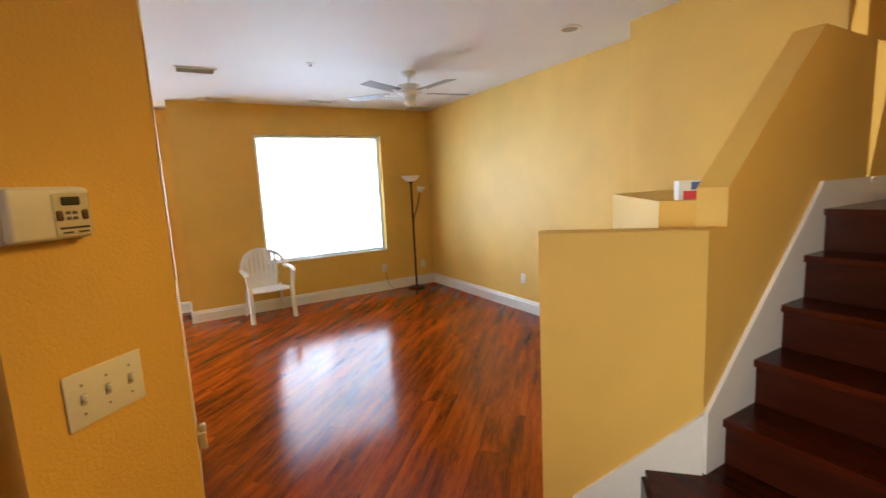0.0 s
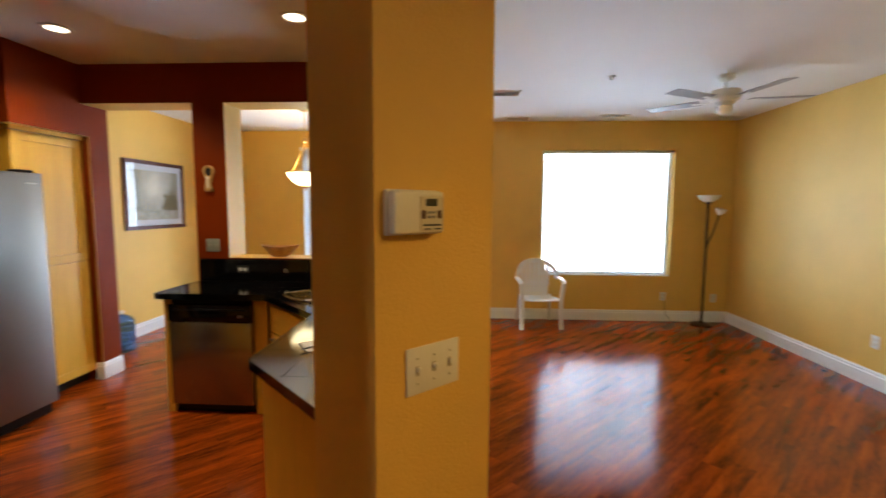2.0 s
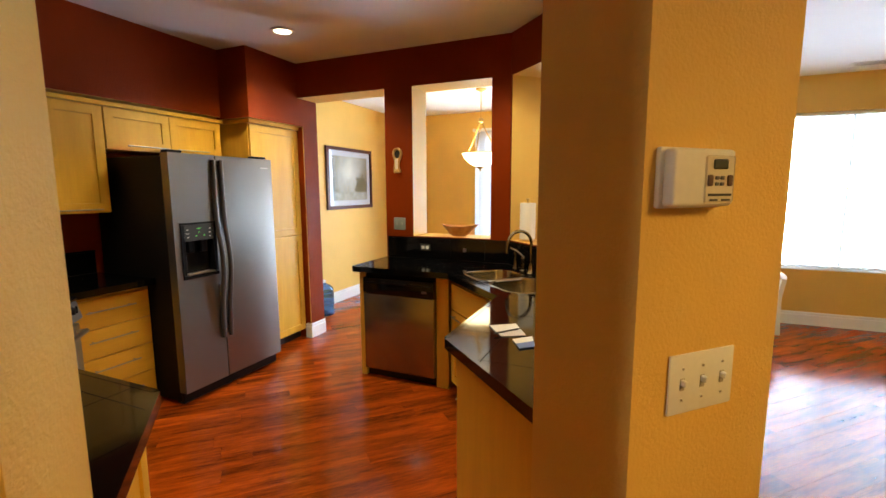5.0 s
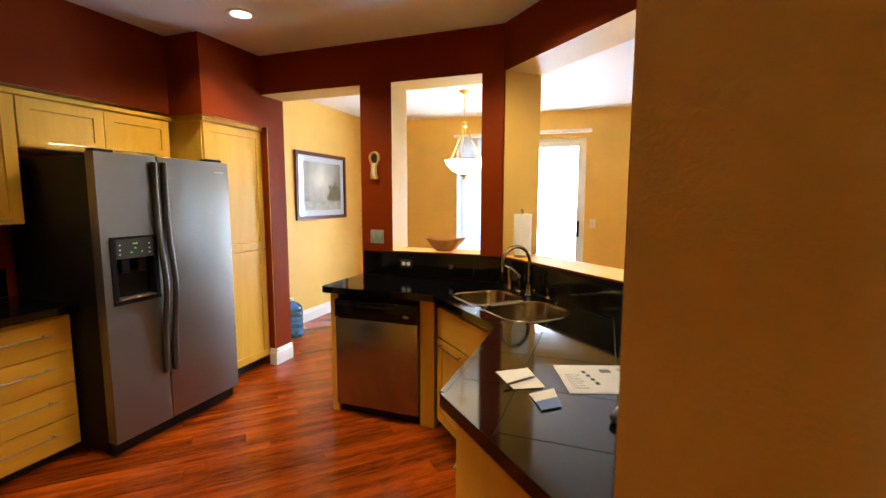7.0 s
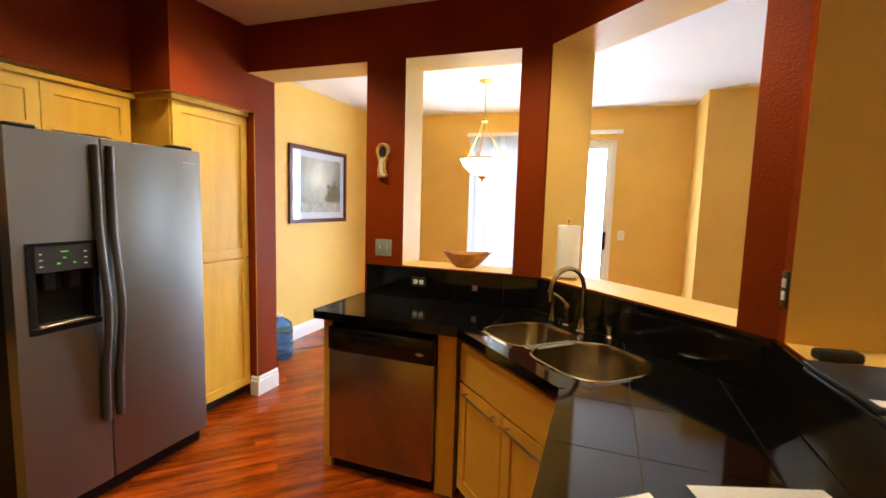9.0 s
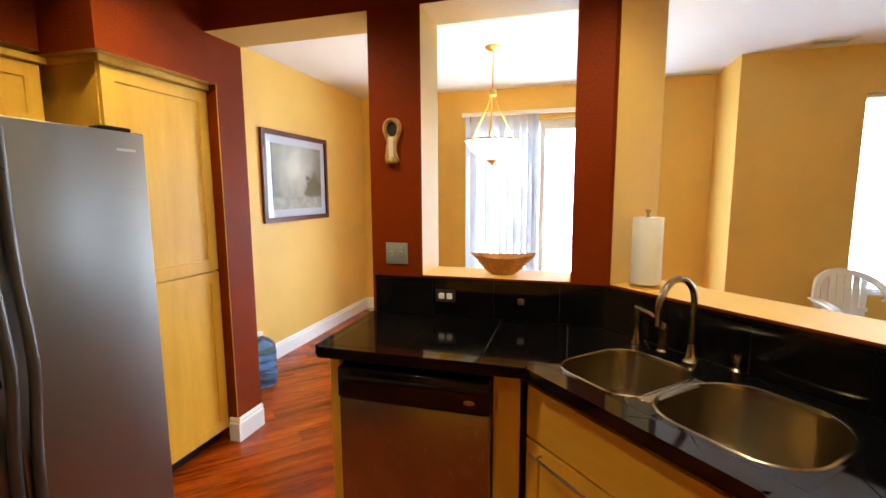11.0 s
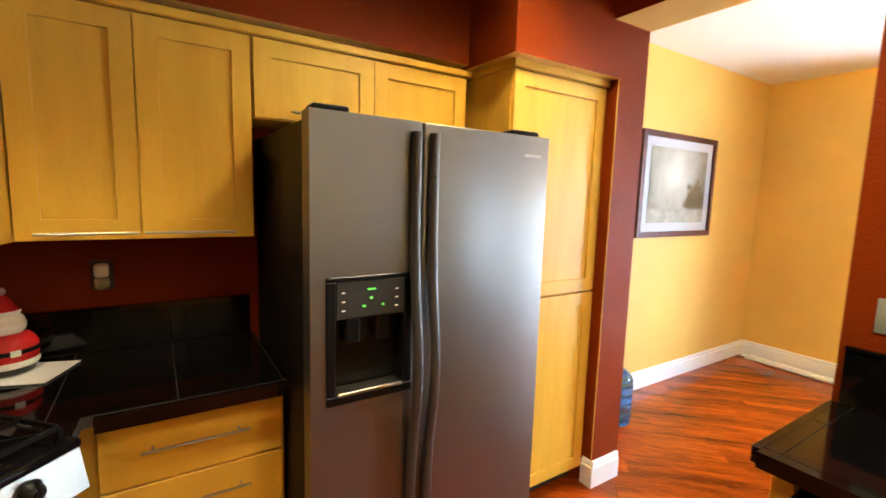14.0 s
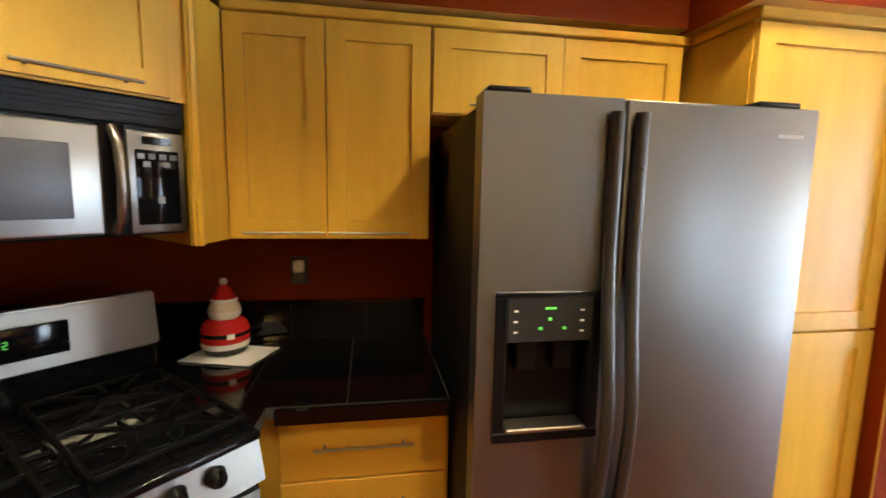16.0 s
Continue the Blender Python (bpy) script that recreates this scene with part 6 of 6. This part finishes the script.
cord = thing("power_cord", "thin dark lamp cord running to the wall socket", "cord", pose(0, 0, 0))
bm = bmesh.new()
tube(bm, [(4.86, 6.63, 0.012), (4.75, 6.70, 0.006), (4.62, 6.725, 0.006), (4.54, 6.735, 0.10), (4.505, 6.745, 0.32)], 0.003, 6)
part("cable", bm, INK, cord, "", True)

# ---- stairs ----
stair = tagged(thing("staircase", "dark laminate staircase turning up beside a yellow half wall", "staircase", pose(0, 0, 0)), kind="structure")
RISE = 0.194
PN, PS = Vector((3.113, 1.811, 0)), Vector((3.541, 1.383, 0))
along = (PS - PN).normalized()
out_ = Vector((-R2, -R2, 0))


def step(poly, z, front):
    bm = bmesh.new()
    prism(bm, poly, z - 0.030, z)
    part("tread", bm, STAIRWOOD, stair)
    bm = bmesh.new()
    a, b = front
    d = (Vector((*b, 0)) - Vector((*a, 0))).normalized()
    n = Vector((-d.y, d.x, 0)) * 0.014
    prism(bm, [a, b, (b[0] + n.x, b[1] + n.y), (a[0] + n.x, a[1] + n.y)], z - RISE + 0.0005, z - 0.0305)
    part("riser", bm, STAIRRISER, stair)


W0 = 0.33
q1, q2 = PN + along * 0.15, PN + along * 0.40
for k, q in ((1, q1), (2, q2)):
    e = q + out_ * 1.25
    far = PS + Vector((0.4, 0, 0))
    step([tuple(q[:2]), tuple(e[:2]), (3.9, e.y), (3.9, 1.380), (3.541, 1.380)], k * RISE, (tuple(e[:2]), tuple(q[:2])))
xs = [3.676, 3.894, 4.105, 4.290, 4.466]
for k, x in enumerate(xs):
    x1 = xs[k + 1] + 0.03 if k < 4 else XE + 0.148
    step([(x - 0.022, W0), (x1, W0), (x1, 1.380), (x - 0.022, 1.380)], (3 + k) * RISE, ((x, 1.380), (x, W0)))
# skirt along the wall
bm = bmesh.new()
pts = [(3.545, 0.36), (3.70, 0.36), (4.50, 1.10), (4.50, 1.357), (5.50, 1.357), (5.50, 1.485), (4.425, 1.485), (4.41, 1.460), (3.545, 0.640)]
a = [bm.verts.new((x, 1.383, z)) for x, z in pts]
b = [bm.verts.new((x, 1.366, z)) for x, z in pts]
bm.faces.new(a[::-1])
bm.faces.new(b)
for i in range(len(pts)):
    bm.faces.new((a[i], a[(i + 1) % len(pts)], b[(i + 1) % len(pts)], b[i]))
part("skirt_board", bm, TRIM, stair)
bm = bmesh.new()
poly = [(0.015, 0.0), (0.605, 0.0), (0.605, 0.640), (0.125, 0.225), (0.10, 0.14), (0.015, 0.14)]
a = [bm.verts.new(PN + along * s + Vector((0, 0, z))) for s, z in poly]
b = [bm.verts.new(PN + along * s + out_ * 0.017 + Vector((0, 0, z))) for s, z in poly]
bm.faces.new(a[::-1])
bm.faces.new(b)
for i in range(len(poly)):
    bm.faces.new((a[i], a[(i + 1) % len(poly)], b[(i + 1) % len(poly)], b[i]))
part("skirt_board", bm, TRIM, stair)
painted("half_wall", [([(3.113, 1.811), (3.541, 1.383), (3.662, 1.383), (3.662, 1.45), (3.60, 1.49), (3.215, 1.885), (3.19, 1.888)], 0, 1.343)], [])
painted("half_wall_shelf", [([(3.72, 1.70), (3.875, 1.505), (4.968, 1.505), (4.968, 2.55), (4.47, 2.55)], 0, 1.434)], [])
bm = bmesh.new()
prof = [(3.662, 0), (5.51, 0), (5.51, 2.16), (4.385, 2.16), (3.662, 1.492)]
a = [bm.verts.new((x, 1.3835, z)) for x, z in prof]
b = [bm.verts.new((x, 1.503, z)) for x, z in prof]
bm.faces.new(a[::-1])
bm.faces.new(b)
for i in range(len(prof)):
    bm.faces.new((a[i], a[(i + 1) % len(prof)], b[(i + 1) % len(prof)], b[i]))
structure("wall_stair_slope", bm, YELLOW)
crate = thing("printed_box", "small white box with red and blue print on the shelf", "box", pose(3.865, 1.645, 1.434, 0, 0, -38))
part("body", bx(bmesh.new(), -0.062, 0.062, -0.03, 0.03, 0, 0.085, 0.002), PAPER, crate)
part("red_print", bx(bmesh.new(), -0.045, 0.061, -0.0315, -0.030, 0.002, 0.040), REDINK, crate, "red printed patch")
part("blue_print", bx(bmesh.new(), -0.012, 0.060, -0.0315, -0.030, 0.045, 0.078), BLUEINK, crate, "blue printed patch")

# ---- floor planks, slanted ----
floor_ob = bpy.data.objects["floor"]
PLW, PLL = 0.128, 1.20
pm = finish(bx(bmesh.new(), 0.0004, PLL - 0.0004, 0.0004, PLW - 0.0004, -0.012, 0.0), "plank", FLOORWOOD)
rest_v, rest_f = [], []


def clipped(quad, x0, x1, y0, y1):
    """A convex plan outline cut to a rectangle."""
    for axis, lim, sign in ((0, x0, 1), (0, x1, -1), (1, y0, 1), (1, y1, -1)):
        out = []
        for p, q in zip(quad, quad[1:] + quad[:1]):
            dp, dq = (p[axis] - lim) * sign, (q[axis] - lim) * sign
            if dp >= 0:
                out.append(p)
            if dp * dq < 0:
                k = dp / (dp - dq)
                out.append((p[0] + (q[0] - p[0]) * k, p[1] + (q[1] - p[1]) * k))
        quad = out
        if len(quad) < 3:
            return []
    return quad


rnd = random.Random(11)
made = 0
rot = Matrix.Rotation(radians(45), 3, "Z")
for row in range(-50, 62):
    off = rnd.uniform(0, PLL)
    for col in range(-6, 12):
        u, v = col * PLL + off, row * PLW
        c = rot @ Vector((u + PLL / 2, v + PLW / 2, 0))
        if not (-2.7 < c.x < 5.9 and -1.9 < c.y < 7.9):
            continue
        o = rot @ Vector((u, v, 0))
        quad = [tuple((rot @ Vector((u + a * (PLL - 0.0008) + 0.0004, v + b * (PLW - 0.0008) + 0.0004, 0)))[:2]) for a, b in ((0, 0), (1, 0), (1, 1), (0, 1))]
        whole = all(x > XW - 0.13 and (x > -0.55 or y > YS - 0.11) for x, y in quad)
        near = -1.9 < c.x < 2.6 and 0.4 < c.y < 5.0 and whole
        if near and made < 300:
            made += 1
            p = new("plank", pm)
            p.parent = floor_ob
            p.matrix_basis = pose(o.x, o.y, 0.0, 0, 0, 45)
        else:
            west = XW - 0.13 if c.y > YS else -0.55
            south = YS - 0.11 if c.x < -0.45 and c.y > YS else -1.50
            north = YL + 0.13 if c.x > XJ + 0.1 else YD + 0.13
            quad = clipped(quad, west, XE + 0.13, south, north)
            n, i0 = len(quad), len(rest_v)
            if n < 3:
                continue
            rest_v += [(x, y, z) for z in (-0.012, 0.0) for x, y in quad]
            rest_f.append(tuple(i0 + n + k for k in range(n)))
            rest_f += [(i0 + k, i0 + (k + 1) % n, i0 + n + (k + 1) % n, i0 + n + k) for k in range(n)]
me = bpy.data.meshes.new("planks")
me.from_pydata(rest_v, [], rest_f)
me.materials.append(FLOORREST)
far_planks = new("planks", me)
far_planks.parent = floor_ob
tagged(far_planks, kind="stuff")
